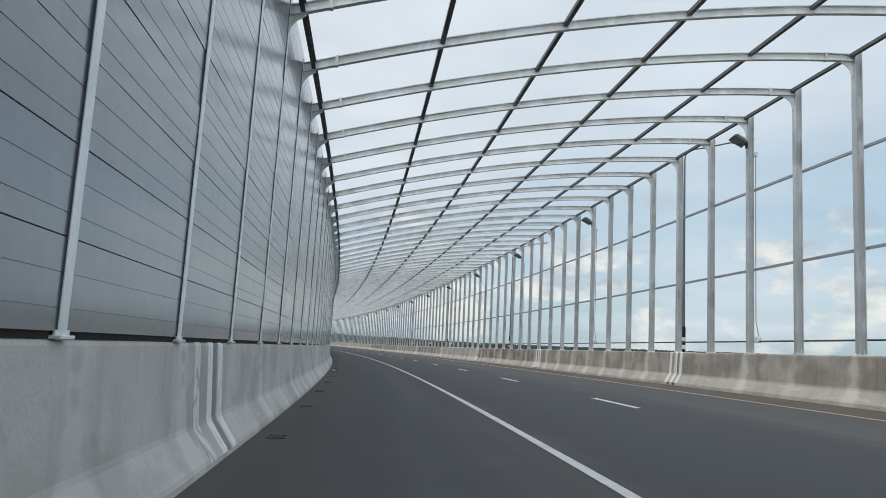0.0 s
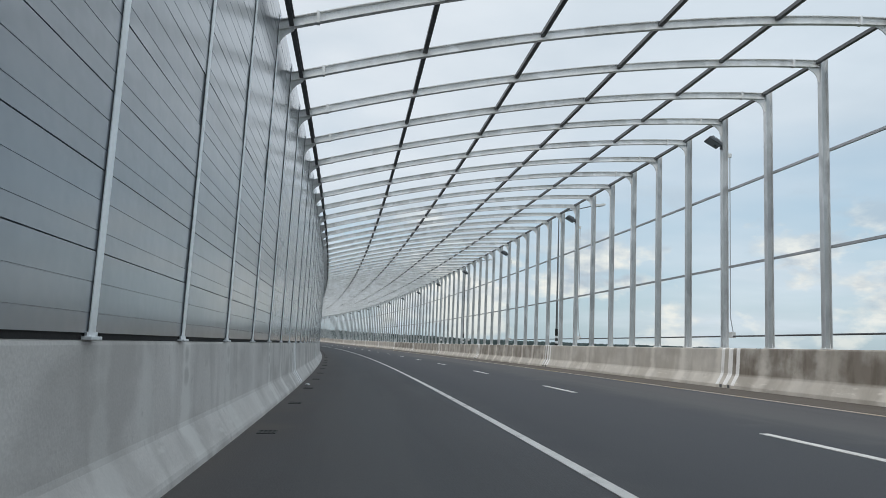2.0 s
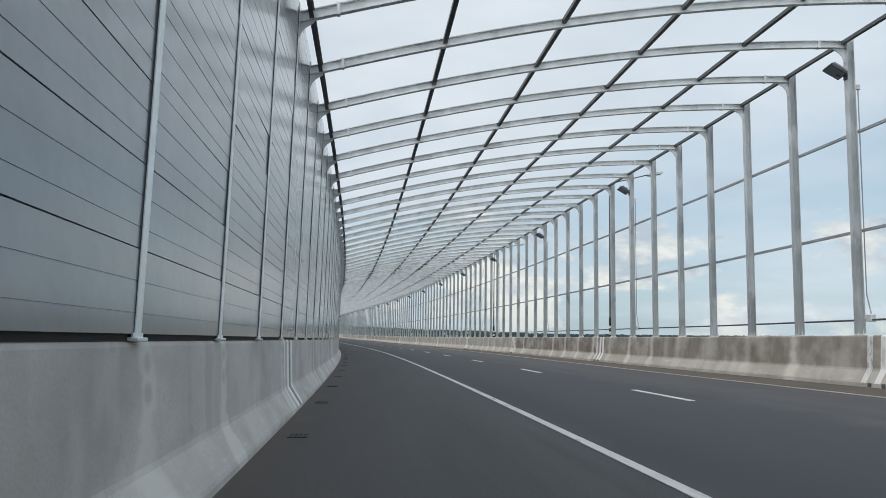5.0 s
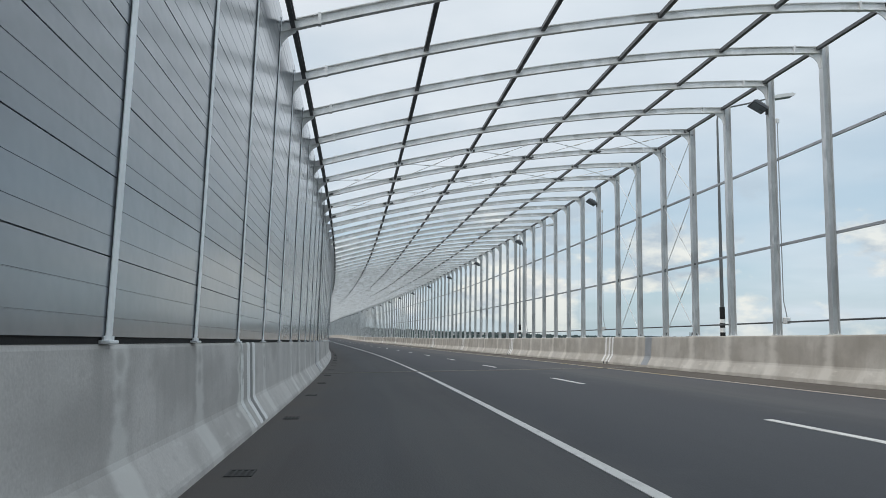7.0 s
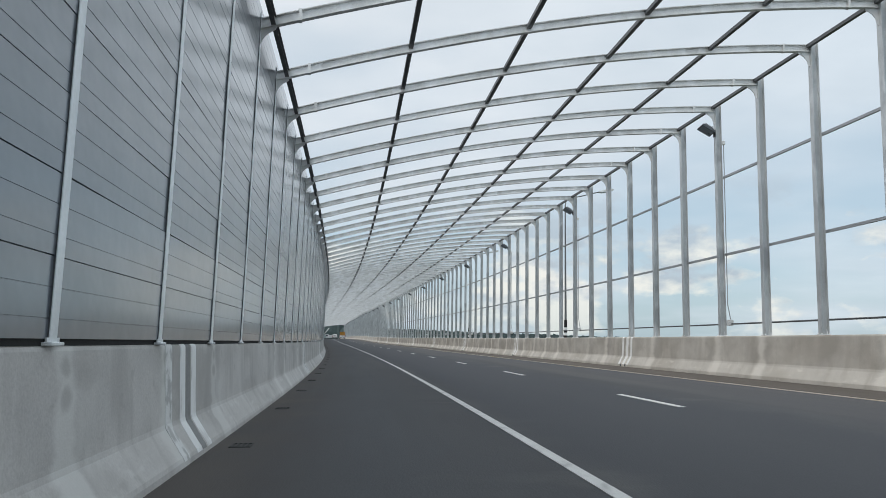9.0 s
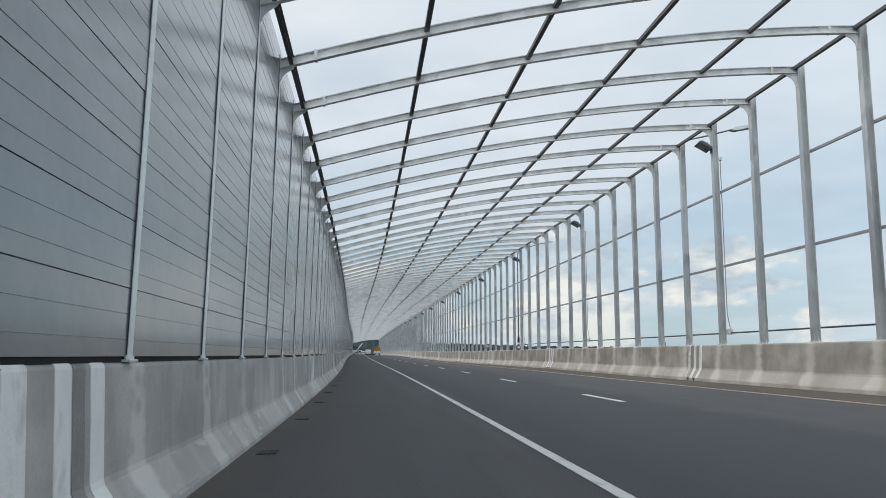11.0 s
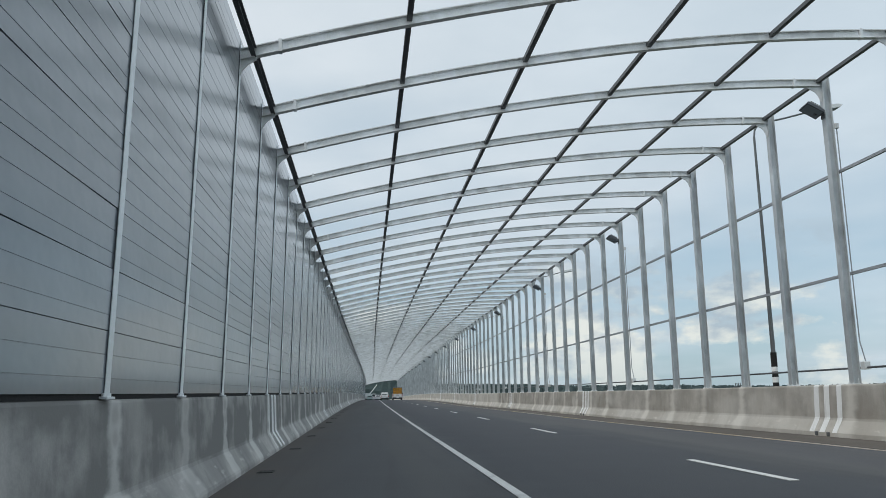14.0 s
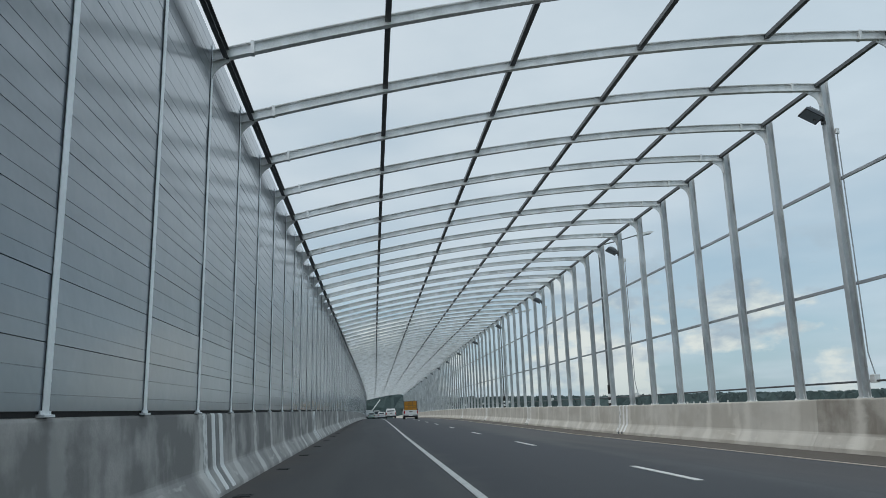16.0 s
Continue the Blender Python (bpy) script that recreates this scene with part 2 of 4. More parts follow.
def barrier_concrete(name, base, stain, chalk, drip, stain_edge, seed, grime, foot_share, plugs, shift, drip_edge):
    """Cast concrete with run-off stains and chalky drips under the post feet; each cast length darkens to its own
    degree.
    The foot keeps only a share of the grime; its brightness from facing up is put into the colour. plugs: the darker
    filled tie holes under the posts."""
    m = mat(name, base, 0.88, spread=0.15, scale=1.2, fine_scale=45, bump=0.2)
    nodes, links = m.node_tree.nodes, m.node_tree.links
    b = nodes["Principled BSDF"]
    out = b.inputs["Base Color"].links[0].from_socket

    def calc(op, x, y=0.0, z=None, clamp=False):
        nd = nodes.new("ShaderNodeMath")
        nd.operation, nd.use_clamp = op, clamp
        for i, v in enumerate((x, y) if z is None else (x, y, z)):
            if isinstance(v, (int, float)):
                nd.inputs[i].default_value = v
            else:
                links.new(v, nd.inputs[i])
        return nd.outputs[0]

    def noise(x, z, scale_x, scale_z, detail=5):
        c = nodes.new("ShaderNodeCombineXYZ")
        links.new(calc("MULTIPLY", x, scale_x), c.inputs[0])
        links.new(calc("MULTIPLY", z, scale_z), c.inputs[1])
        c.inputs[2].default_value = seed
        nd = nodes.new("ShaderNodeTexNoise")
        nd.inputs["Scale"].default_value, nd.inputs["Detail"].default_value = 1.0, detail
        links.new(c.outputs[0], nd.inputs["Vector"])
        return nd.outputs[0]

    def over(fac, tone):
        nonlocal out
        mx = nodes.new("ShaderNodeMix")
        mx.data_type = "RGBA"
        links.new(fac, mx.inputs[0])
        links.new(out, mx.inputs[6])
        mx.inputs[7].default_value = (*tone, 1)
        out = mx.outputs[2]

    def step(x, a, c, top):
        nd = nodes.new("ShaderNodeMapRange")
        nd.interpolation_type = "SMOOTHSTEP"
        links.new(x, nd.inputs[0])
        nd.inputs[1].default_value, nd.inputs[2].default_value = a, c
        nd.inputs[3].default_value, nd.inputs[4].default_value = 0.0, top
        return nd.outputs[0]

    at_run, at_rise, at_cast = (nodes.new("ShaderNodeAttribute") for _ in range(3))
    at_run.attribute_name, at_rise.attribute_name, at_cast.attribute_name = "run", "rise", "cast"
    r, z, cast = at_run.outputs["Fac"], at_rise.outputs["Fac"], at_cast.outputs["Fac"]
    over(step(noise(r, z, 1.1, 0.9), *stain_edge, 0.6), stain)
    over(step(noise(r, z, 6.0, 0.5), 0.52, 0.68, 0.45), stain)
    over(step(noise(r, z, 3.1, 0.7), 0.56, 0.70, 0.5), chalk)
    over(step(noise(r, z, 11.0, 5.0), 0.60, 0.72, 0.4), stain)
    # grime on the upright face: patches and runs, heavier on some lengths than on others
    # less grime on the foot: the light on its upward slope, put into colour
    face = calc("ADD", foot_share, step(z, 0.30, 0.42, 1.0 - foot_share))
    runs = calc("ADD", 0.30, calc("ADD", step(noise(r, z, 2.3, 1.1), 0.36, 0.60, 0.56), step(noise(r, z, 9.0, 0.9), 0.48, 0.66, 0.14)))
    over(calc("MULTIPLY", calc("MULTIPLY", cast, face), runs, None, True), grime)
    # drips: near to a post foot, with a wavering edge and a strength of their own
    rs = calc("SUBTRACT", r, shift)
    near_post = calc("MULTIPLY", calc("PINGPONG", rs, 0.5), 2.5)
    wave = calc("MULTIPLY", calc("SUBTRACT", noise(r, z, 5.0, 4.5), 0.5), 0.45)
    own = noise(calc("ROUND", rs), 0.0, 3.7, 1.0, 0)
    flare = step(z, 0.55, 0.20, 0.10)                    # the drips spread out over the foot
    width = step(calc("SUBTRACT", calc("ADD", near_post, wave), flare), *drip_edge, 1.0)
    over(calc("MULTIPLY", calc("MULTIPLY", width, step(own, 0.32, 0.55, 1.0)), drip), chalk)
    over(calc("MULTIPLY", step(noise(r, z, 5.0, 9.0), 0.58, 0.70, 0.5), step(z, 0.42, 0.26, 1.0)), chalk)      # dusty splashes along the foot
    if plugs:
        for zc in (0.95, 0.77):
            dx = calc("MULTIPLY", calc("ADD", near_post, calc("MULTIPLY", wave, 0.25)), 11.0)
            dz = calc("MULTIPLY", calc("SUBTRACT", z, zc), 14.0)
            far = calc("SQRT", calc("ADD", calc("MULTIPLY", dx, dx), calc("MULTIPLY", dz, dz)))
            over(calc("MULTIPLY", step(calc("ADD", far, calc("MULTIPLY", wave, 3.0)), 1.4, 0.4, 0.6), step(own, 0.36, 0.5, 1.0)), stain)
    links.new(out, b.inputs["Base Color"])
    return m


CONCRETE_L = barrier_concrete("concrete grey", (0.62, 0.60, 0.575), (0.40, 0.385, 0.365), (0.72, 0.71, 0.68), 0.75, (0.47, 0.62), 0.0, (0.235, 0.232, 0.225), 0.7, True, 0.11, (0.22, 0.07))
CONCRETE_R = barrier_concrete("concrete stained", (0.63, 0.60, 0.55), (0.48, 0.445, 0.39), (0.78, 0.745, 0.685), 0.7, (0.46, 0.62), 5.0, (0.185, 0.158, 0.13), 0.35, False, 0.0, (0.30, 0.02))
WHITE = mat("road paint", (0.72, 0.72, 0.70), 0.7, spread=0.12, scale=3, fine_scale=70, bump=0.1,
            dirt=(0.2, 0.2, 0.2), dirt_scale=(6, 2, 6), dirt_amount=0.45, dirt_edge=(0.55, 0.75))
YELLOW = mat("yellow paint", (0.60, 0.53, 0.46), 0.75, spread=0.15, scale=3, fine_scale=70, bump=0.1,
             dirt=(0.62, 0.47, 0.24), dirt_scale=(0.25, 0.25, 1), dirt_amount=0.7, dirt_edge=(0.52, 0.62))
LIMEWASH = mat("whitewash", (0.92, 0.92, 0.91), 0.8, spread=0.06, scale=4, fine_scale=50, bump=0.15,
               dirt=(0.58, 0.57, 0.55), dirt_scale=(4, 6, 3), dirt_amount=0.6, dirt_edge=(0.55, 0.7))
FLAKED = mat("flaked whitewash", (0.80, 0.80, 0.785), 0.85, spread=0.12, scale=4, fine_scale=50, bump=0.2,
             dirt=(0.44, 0.435, 0.42), dirt_scale=(7, 9, 6), dirt_amount=0.8, dirt_edge=(0.51, 0.60))
PLATE = mat("grey painted plate", (0.50, 0.50, 0.495), 0.65, 0.05, spread=0.08, scale=3, fine_scale=30, bump=0.05)
STEEL = mat("galvanised steel", (0.79, 0.80, 0.795), 0.40, 0.2, spread=0.16, scale=2.5, fine_scale=35, bump=0.06, object_random=0.25,
            dirt=(0.91, 0.925, 0.94), dirt_scale=(2.2, 1.2, 1.2), dirt_amount=0.75, dirt_edge=(0.50, 0.58),
            pale=(0.64, 0.645, 0.64), pale_scale=(1.5, 2.0, 1.4), pale_edge=(0.56, 0.63))
# right-hand posts: same galvanised steel, their weaker light put into a darker colour
DIM_STEEL = mat("dull galvanised steel", (0.56, 0.585, 0.595), 0.42, 0.35, spread=0.16, scale=2.5, fine_scale=35, bump=0.06, object_random=0.25,
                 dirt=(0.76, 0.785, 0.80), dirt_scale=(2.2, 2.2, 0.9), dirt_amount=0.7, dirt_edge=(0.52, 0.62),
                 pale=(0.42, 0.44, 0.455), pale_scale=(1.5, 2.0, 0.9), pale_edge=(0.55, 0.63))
# left-hand posts: same galvanised steel, open-sky brightness put into a paler colour
LIT_STEEL = mat("pale zinc coat", (0.87, 0.90, 0.92), 0.38, 0.4, spread=0.12, scale=3, fine_scale=30, bump=0.06, object_random=0.25,
                 dirt=(0.70, 0.72, 0.73), dirt_scale=(2.5, 2.5, 1.5), dirt_amount=0.5, dirt_edge=(0.52, 0.66))
RAIL_STEEL = mat("rail steel", (0.40, 0.42, 0.445), 0.5, 0.3, spread=0.18, scale=2, fine_scale=30, bump=0.05)
# dark steel: purlins are backlit galvanised, their shade put into this colour
DARK_STEEL = mat("weathered steel", (0.105, 0.11, 0.115), 0.5, 0.3, spread=0.25, scale=3, fine_scale=40, bump=0.06)
PANEL = mat("grey panel", (0.160, 0.192, 0.227), 0.34, 0.15, spread=0.10, scale=0.7, fine_scale=1.4, bump=0.4, bump_dist=0.03, object_random=0.2,
            stretch=(1, 1, 1.6))
lacquer = PANEL.node_tree.nodes["Principled BSDF"]
lacquer.inputs["Coat Weight"].default_value, lacquer.inputs["Coat Roughness"].default_value, lacquer.inputs["Coat IOR"].default_value = 1.0, 0.14, 1.6
JOINT = mat("joint mortar", (0.20, 0.19, 0.175), 0.85, spread=0.2, scale=2, fine_scale=50, bump=0.2)
RUBBER = mat("black rubber", (0.02, 0.02, 0.02), 0.9, spread=0.2)
BLACK = mat("black plastic", (0.03, 0.03, 0.032), 0.6, spread=0.2)
SEAL_GREY = mat("grey sealant", (0.13, 0.135, 0.14), 0.8, spread=0.25, scale=5)
POLE_GREY = mat("dark grey painted pole", (0.17, 0.18, 0.185), 0.5, 0.2, spread=0.15, scale=3, fine_scale=30, bump=0.03)
FILLER = mat("grey joint filler", (0.29, 0.29, 0.285), 0.85, spread=0.2, scale=4, fine_scale=40, bump=0.15)
LAMP_GREY = mat("lamp housing", (0.09, 0.10, 0.11), 0.5, 0.3, spread=0.15)
LAMP_GLASS = mat("lamp glass", (0.25, 0.29, 0.32), 0.12, 0.0, spread=0.05, bump=0)

# ---------------------------------------------------------------- mesh tools


def finish(name, bm, material, parent=None, label="", local=None):
    me = bpy.data.meshes.new(name)
    bm.to_mesh(me)
    bm.free()
    me.materials.append(material)
    ob = new(name, me)
    if parent:
        ob.parent = parent
    if local:
        ob.matrix_local = local
    if label:
        tagged(ob, label)
    return ob


def part(name, bm, material, parent, label="", local=None):
    return finish(name, bm, material, parent, label, local)


def again(src, parent, local):
    """Another piece on the same mesh."""
    ob = new(src.name.split(".")[0], src.data)
    ob.parent = parent
    ob.matrix_basis = local
    return ob


def thing(name, m, label, category, group="", kind=""):
    ob = new(name)
    ob.empty_display_size = 0.2
    ob.matrix_world = m
    return tagged(ob, label, category, group, kind)


def add_box(bm, x0, x1, y0, y1, z0, z1, bevel=0.0):
    vs = [bm.verts.new(v) for v in ((x0, y0, z0), (x1, y0, z0), (x1, y1, z0), (x0, y1, z0), (x0, y0, z1), (x1, y0, z1), (x1, y1, z1), (x0, y1, z1))]
    fs = [bm.faces.new([vs[i] for i in f]) for f in ((3, 2, 1, 0), (4, 5, 6, 7), (0, 1, 5, 4), (1, 2, 6, 5), (2, 3, 7, 6), (3, 0, 4, 7))]
    if bevel:
        es = list({e for f in fs for e in f.edges})
        bmesh.ops.bevel(bm, geom=es, offset=bevel, segments=1, affect="EDGES")
    return bm


def box(x0, x1, y0, y1, z0, z1, bevel=0.0):
    return add_box(bmesh.new(), x0, x1, y0, y1, z0, z1, bevel)


def add_prism(bm, pts, a, b, axis="y"):
    """A closed outline drawn out from a to b along an axis."""
    def put(p, d):
        return {"x": (d, p[0], p[1]), "y": (p[0], d, p[1]), "z": (p[0], p[1], d)}[axis]
    v0 = [bm.verts.new(put(p, a)) for p in pts]
    v1 = [bm.verts.new(put(p, b)) for p in pts]
    bm.faces.new(v0)
    bm.faces.new(list(reversed(v1)))
    for i in range(len(pts)):
        j = (i + 1) % len(pts)
        bm.faces.new((v0[j], v0[i], v1[i], v1[j]))
    return bm


def prism(pts, a, b, axis="y"):
    bm = add_prism(bmesh.new(), pts, a, b, axis)
    bmesh.ops.recalc_face_normals(bm, faces=bm.faces)
    return bm


def add_tube(bm, p, q, r, n=8, r2=None):
    p, q = Vector(p), Vector(q)
    d = (q - p).normalized()
    a = d.orthogonal().normalized()
    b = d.cross(a)
    r2 = r if r2 is None else r2
    rings = []
    for c, rr in ((p, r), (q, r2)):
        rings.append([bm.verts.new(c + (a * math.cos(k * math.tau / n) + b * math.sin(k * math.tau / n)) * rr) for k in range(n)])
    for k in range(n):
        bm.faces.new((rings[0][k], rings[0][(k + 1) % n], rings[1][(k + 1) % n], rings[1][k]))
    bm.faces.new(list(reversed(rings[0])))
    bm.faces.new(rings[1])
    return bm


def sweep(name, profile, s0, s1, material, step=1.0, label="", category="", closed=True, parent=None, cast=0.0):
    """An outline of (u, z) drawn along the road from s0 to s1."""
    n = max(1, int(round((s1 - s0) / step)))
    verts, faces = [], []
    k = len(profile)
    for i in range(n + 1):
        s = s0 + (s1 - s0) * i / n
        verts += [at(s, u, z) for u, z in profile]
    for i in range(n):
        for j in range(k if closed else k - 1):
            a, b = i * k + j, i * k + (j + 1) % k
            faces.append((a, b, b + k, a + k))
    if closed:
        faces.append(tuple(reversed(range(k))))
        faces.append(tuple(n * k + j for j in range(k)))
    me = bpy.data.meshes.new(name)
    me.from_pydata(verts, [], faces)
    bm = bmesh.new()
    bm.from_mesh(me)
    bmesh.ops.recalc_face_normals(bm, faces=bm.faces)
    bm.to_mesh(me)
    bm.free()
    run = me.attributes.new("run", "FLOAT", "POINT")
    rise = me.attributes.new("rise", "FLOAT", "POINT")
    run.data.foreach_set("value", np.repeat(np.linspace(s0, s1, n + 1), k))
    rise.data.foreach_set("value", np.tile([z for u, z in profile], n + 1))
    across = me.attributes.new("across", "FLOAT", "POINT")
    across.data.foreach_set("value", np.tile([u for u, z in profile], n + 1))
    age = me.attributes.new("cast", "FLOAT", "POINT")
    age.data.foreach_set("value", np.full(k * (n + 1), cast))
    me.materials.append(material)
    ob = new(name, me)
    if parent:
        ob.parent = parent
    elif label:
        tagged(ob, label, category, kind="structure")
    return ob


PROTO = {}                       # meshes shared by repeats

# ---------------------------------------------------------------- road
U_RF = 11.50         # feet of the two barriers
U_SOLID, U_DASH, U_YELLOW = 3.47, 6.66, 10.09
E0, E1 = -30, 280                # ends of the deck
road = sweep("road", [(-0.4, -0.5), (-0.4, 0.0), (12.3, 0.0), (12.3, -0.5)], E0, E1, ASPHALT, 1.0, "dark grey worn asphalt carriageway of a viaduct", "road")
sweep("verge", [(U_YELLOW + 0.12, 0.002), (U_YELLOW + 0.12, 0.006), (U_RF + 0.05, 0.006), (U_RF + 0.05, 0.002)], E0, E1, VERGE, 1.0,
      "strip of brown dust along the barrier foot", "road edge")
sweep("road_line_solid", [(U_SOLID - 0.055, 0.001), (U_SOLID - 0.055, 0.007), (U_SOLID + 0.06, 0.007), (U_SOLID + 0.06, 0.001)], E0, E1, WHITE, 1.0,
      "solid white line painted on asphalt", "road marking")
sweep("road_line_yellow", [(U_YELLOW - 0.035, 0.001), (U_YELLOW - 0.035, 0.009), (U_YELLOW + 0.035, 0.009), (U_YELLOW + 0.035, 0.001)], E0, E1, YELLOW, 1.0,
      "faded yellow edge line on asphalt", "road marking")
for i in range(-4, 46):
    a = -2.44 + 4.783 * i
    sweep("lane_dash", [(U_DASH - 0.06, 0.001), (U_DASH - 0.06, 0.007), (U_DASH + 0.06, 0.007), (U_DASH + 0.06, 0.001)], a, a + 1.22, WHITE, 0.61, parent=road)

# ---------------------------------------------------------------- concrete barriers
Z_B = 1.07
LEFT_PROFILE = [(-0.42, -0.3), (-0.42, Z_B - 0.02), (-0.40, Z_B), (-0.036, Z_B), (-0.022, Z_B - 0.010), (-0.016, Z_B - 0.03), (0.013, 0.37), (0.024, 0.33), (0.16, 0.115), (0.182, 0.085), (0.195, 0.05), (0.20, -0.05)]
RIGHT_PROFILE = [(11.50, -0.05), (11.505, 0.09), (11.52, 0.12), (11.645, 0.34), (11.662, 0.39), (11.70, Z_B - 0.035), (11.71, Z_B - 0.012), (11.73, Z_B), (12.13, Z_B), (12.15, Z_B - 0.02), (12.15, -0.3)]


def right_mark(n):
    return float(np.interp(n, [-2, 0, 1, 2, 3, 6, 7, 8, 9, 13, 14, 15, 16, 17, 22], [-13.95, 1.92, 9.74, 17.72, 25.68, 49.55, 57.30, 65.28, 73.18, 104.5, 112.34, 120.34, 128.36, 136.38, 176.0]))


def left_mark(n):
    return float(np.interp(n, [-2, -1, 0, 1, 2, 3, 5, 6, 7, 8, 9, 12, 13, 14, 15, 16, 17, 24],
                           [-13.3, -5.42, 2.52, 10.15, 17.88, 25.85, 40.47, 48.54, 56.42, 64.47, 72.42, 96.60, 104.6, 112.52, 120.42, 128.47, 136.46, 192.2]))


def barrier(name, profile, material, ends, ages, label):
    """A barrier of cast lengths that butt against one another, each weathered to its own degree; on the left this also
    holds dimmer light.
    """
    t = thing(name, frame_at(0), label, "barrier", kind="structure")
    base = t.matrix_world.inverted()
    for a, b, age in zip(ends, ends[1:], ages):
        ob = sweep("barrier_length", profile, a + 0.002, b - 0.002, material, 1.0, parent=t, cast=age)
        ob.matrix_parent_inverse = base
    return t


left_ends = [E0] + [left_mark(n) + 0.06 for n in range(-1, 8)] + [63.47] + [left_mark(n) + 0.06 for n in range(8, 25)] + [E1]
# tones hold grime and, towards the far end, a dimmer exposure put into colour
left_tones = [float(np.interp((a + b) / 2, [0, 12, 20, 60, 76, 90, 100, 112, 240], [0.0, 0.10, 0.28, 0.20, 0.12, 0.45, 0.75, 1.2, 1.3])) + random.uniform(-0.08, 0.08) for a, b in zip(left_ends, left_ends[1:])]
barrier_left = barrier("barrier_left", LEFT_PROFILE, CONCRETE_L, left_ends, left_tones, "long grey concrete safety barrier with streaked faces")
right_ends = [E0] + [right_mark(n) for n in range(0, 18)] + [138.64] + [right_mark(n) for n in range(18, 22)] + [E1]
right_ages = [0.75, 0.75, 1.0, 0.3, 0.9, 0.75, 0.85, 1.0, 0.42, 0.36, 0.4, 0.5, 0.6, 0.72, 0.7, 0.62, 0.58, 0.58, 0.8, 0.0, 0.05, 0.1, 0.05, 0.1]
barrier_right = barrier("barrier_right", RIGHT_PROFILE, CONCRETE_R, right_ends, right_ages, "long concrete safety barrier, brown-stained on some lengths")


def band(side, s, w, name, material, grow=0.005):
    """A band across the face of a barrier."""
    profile, owner = ((LEFT_PROFILE, barrier_left), (RIGHT_PROFILE, barrier_right))[side]
    cx = sum(p[0] for p in profile) / len(profile)
    face = [p for p in profile if p[1] > 0.0]
    outer = [(u + (grow if u > cx else -grow), z + (grow if z > Z_B - 0.01 else 0)) for u, z in face]
    h = w / BAY / 2
    ob = sweep(name, outer + list(reversed(face)), s - h, s + h, material, 1.0, parent=owner)
    ob.matrix_parent_inverse = owner.matrix_world.inverted()
    return ob


for n in range(-2, 22):
    for side, s_mark in ((0, left_mark(n)), (1, right_mark(n))):
        size = (1.0, 0.85)[side]
        for k, (off, w) in enumerate(((-0.66, 0.26), (-0.06, 0.27), (0.50, 0.25)) if side == 0 else ((-0.52, 0.24), (-0.02, 0.26), (0.50, 0.25))):
            wob = random.uniform(-0.03, 0.03)
            worn = k == (0 if side == 0 else 2) and random.random() < (0.8, 0.45)[side]
            band(side, s_mark + (off * size + wob) / BAY, w * size + random.uniform(-0.04, 0.03), "painted_band", FLAKED if worn else LIMEWASH)
        band(side, s_mark + (0.06 * BAY + (0.06 if side == 0 else -0.15)) / BAY, (0.20, 0.05)[side], "joint_seal", (FILLER, SEAL_GREY)[side], 0.003)
        if side:
            for off in (-0.25, 0.21):                # outlets at the foot between the painted bands; solid boxes, inner shade in colour
                hole = part("drain_hole", box(11.475, 11.53, -0.05, 0.05, 0.012, 0.10, 0.01), SEAL_GREY, barrier_right, "dark drain hole")
                hole.matrix_parent_inverse = barrier_right.matrix_world.inverted()
                hole.matrix_basis = frame_at(s_mark + off / BAY, 0.0, 11.5 * bank(s_mark))

# expansion joint of the deck
S_JOINT = 63.47
joint = sweep("expansion_joint", [(0.15, 0.001), (0.15, 0.012), (11.53, 0.012), (11.53, 0.001)], S_JOINT - 0.11, S_JOINT + 0.11, JOINT, 0.07,
              "pale expansion joint with steel teeth across the road", "expansion joint")
bm = bmesh.new()
for k in range(75):
    u = 0.35 + 0.147 * k
    pts = [(u, -0.035), (u + 0.05, -0.035), (u + 0.075, 0.03), (u + 0.147, 0.03), (u + 0.147, 0.055), (u + 0.06, 0.055), (u + 0.035, -0.01), (u, -0.01)]
    add_prism(bm, pts, 0.010, 0.015, "z")
bmesh.ops.recalc_face_normals(bm, faces=bm.faces)
bmesh.ops.transform(bm, matrix=frame_at(S_JOINT) @ Matrix.Rotation(-math.atan(bank(S_JOINT)), 4, "Y"), verts=bm.verts)
part("finger_gap", bm, BLACK, joint, "dark zigzag gap between steel teeth")
band(0, S_JOINT, 0.055, "joint_seal", BLACK, 0.003)
band(0, S_JOINT + 0.28, 1.30, "cover_plate", PLATE, 0.004)
for z in (0.95, 0.80, 0.62, 0.45):
    head = part("bolt", add_tube(bmesh.new(), (-0.035, 0, z), (0.026 - 0.055 * z, 0, z), 0.018, 8), DARK_STEEL, barrier_left, "dark bolt head")
    head.matrix_parent_inverse = barrier_left.matrix_world.inverted()
    head.matrix_basis = frame_at(S_JOINT + 0.03)
band(1, S_JOINT + 0.04, 0.62, "joint_cover", RAIL_STEEL, 0.006)

# drain gratings along the left edge
GRATE = mat("cast iron", (0.072, 0.071, 0.07), 0.85, 0.1, spread=0.4)
# flat sheet under the bars; the well's inner shade is put into its colour
WELL = mat("silted well", (0.046, 0.045, 0.043), 0.95, spread=0.4)
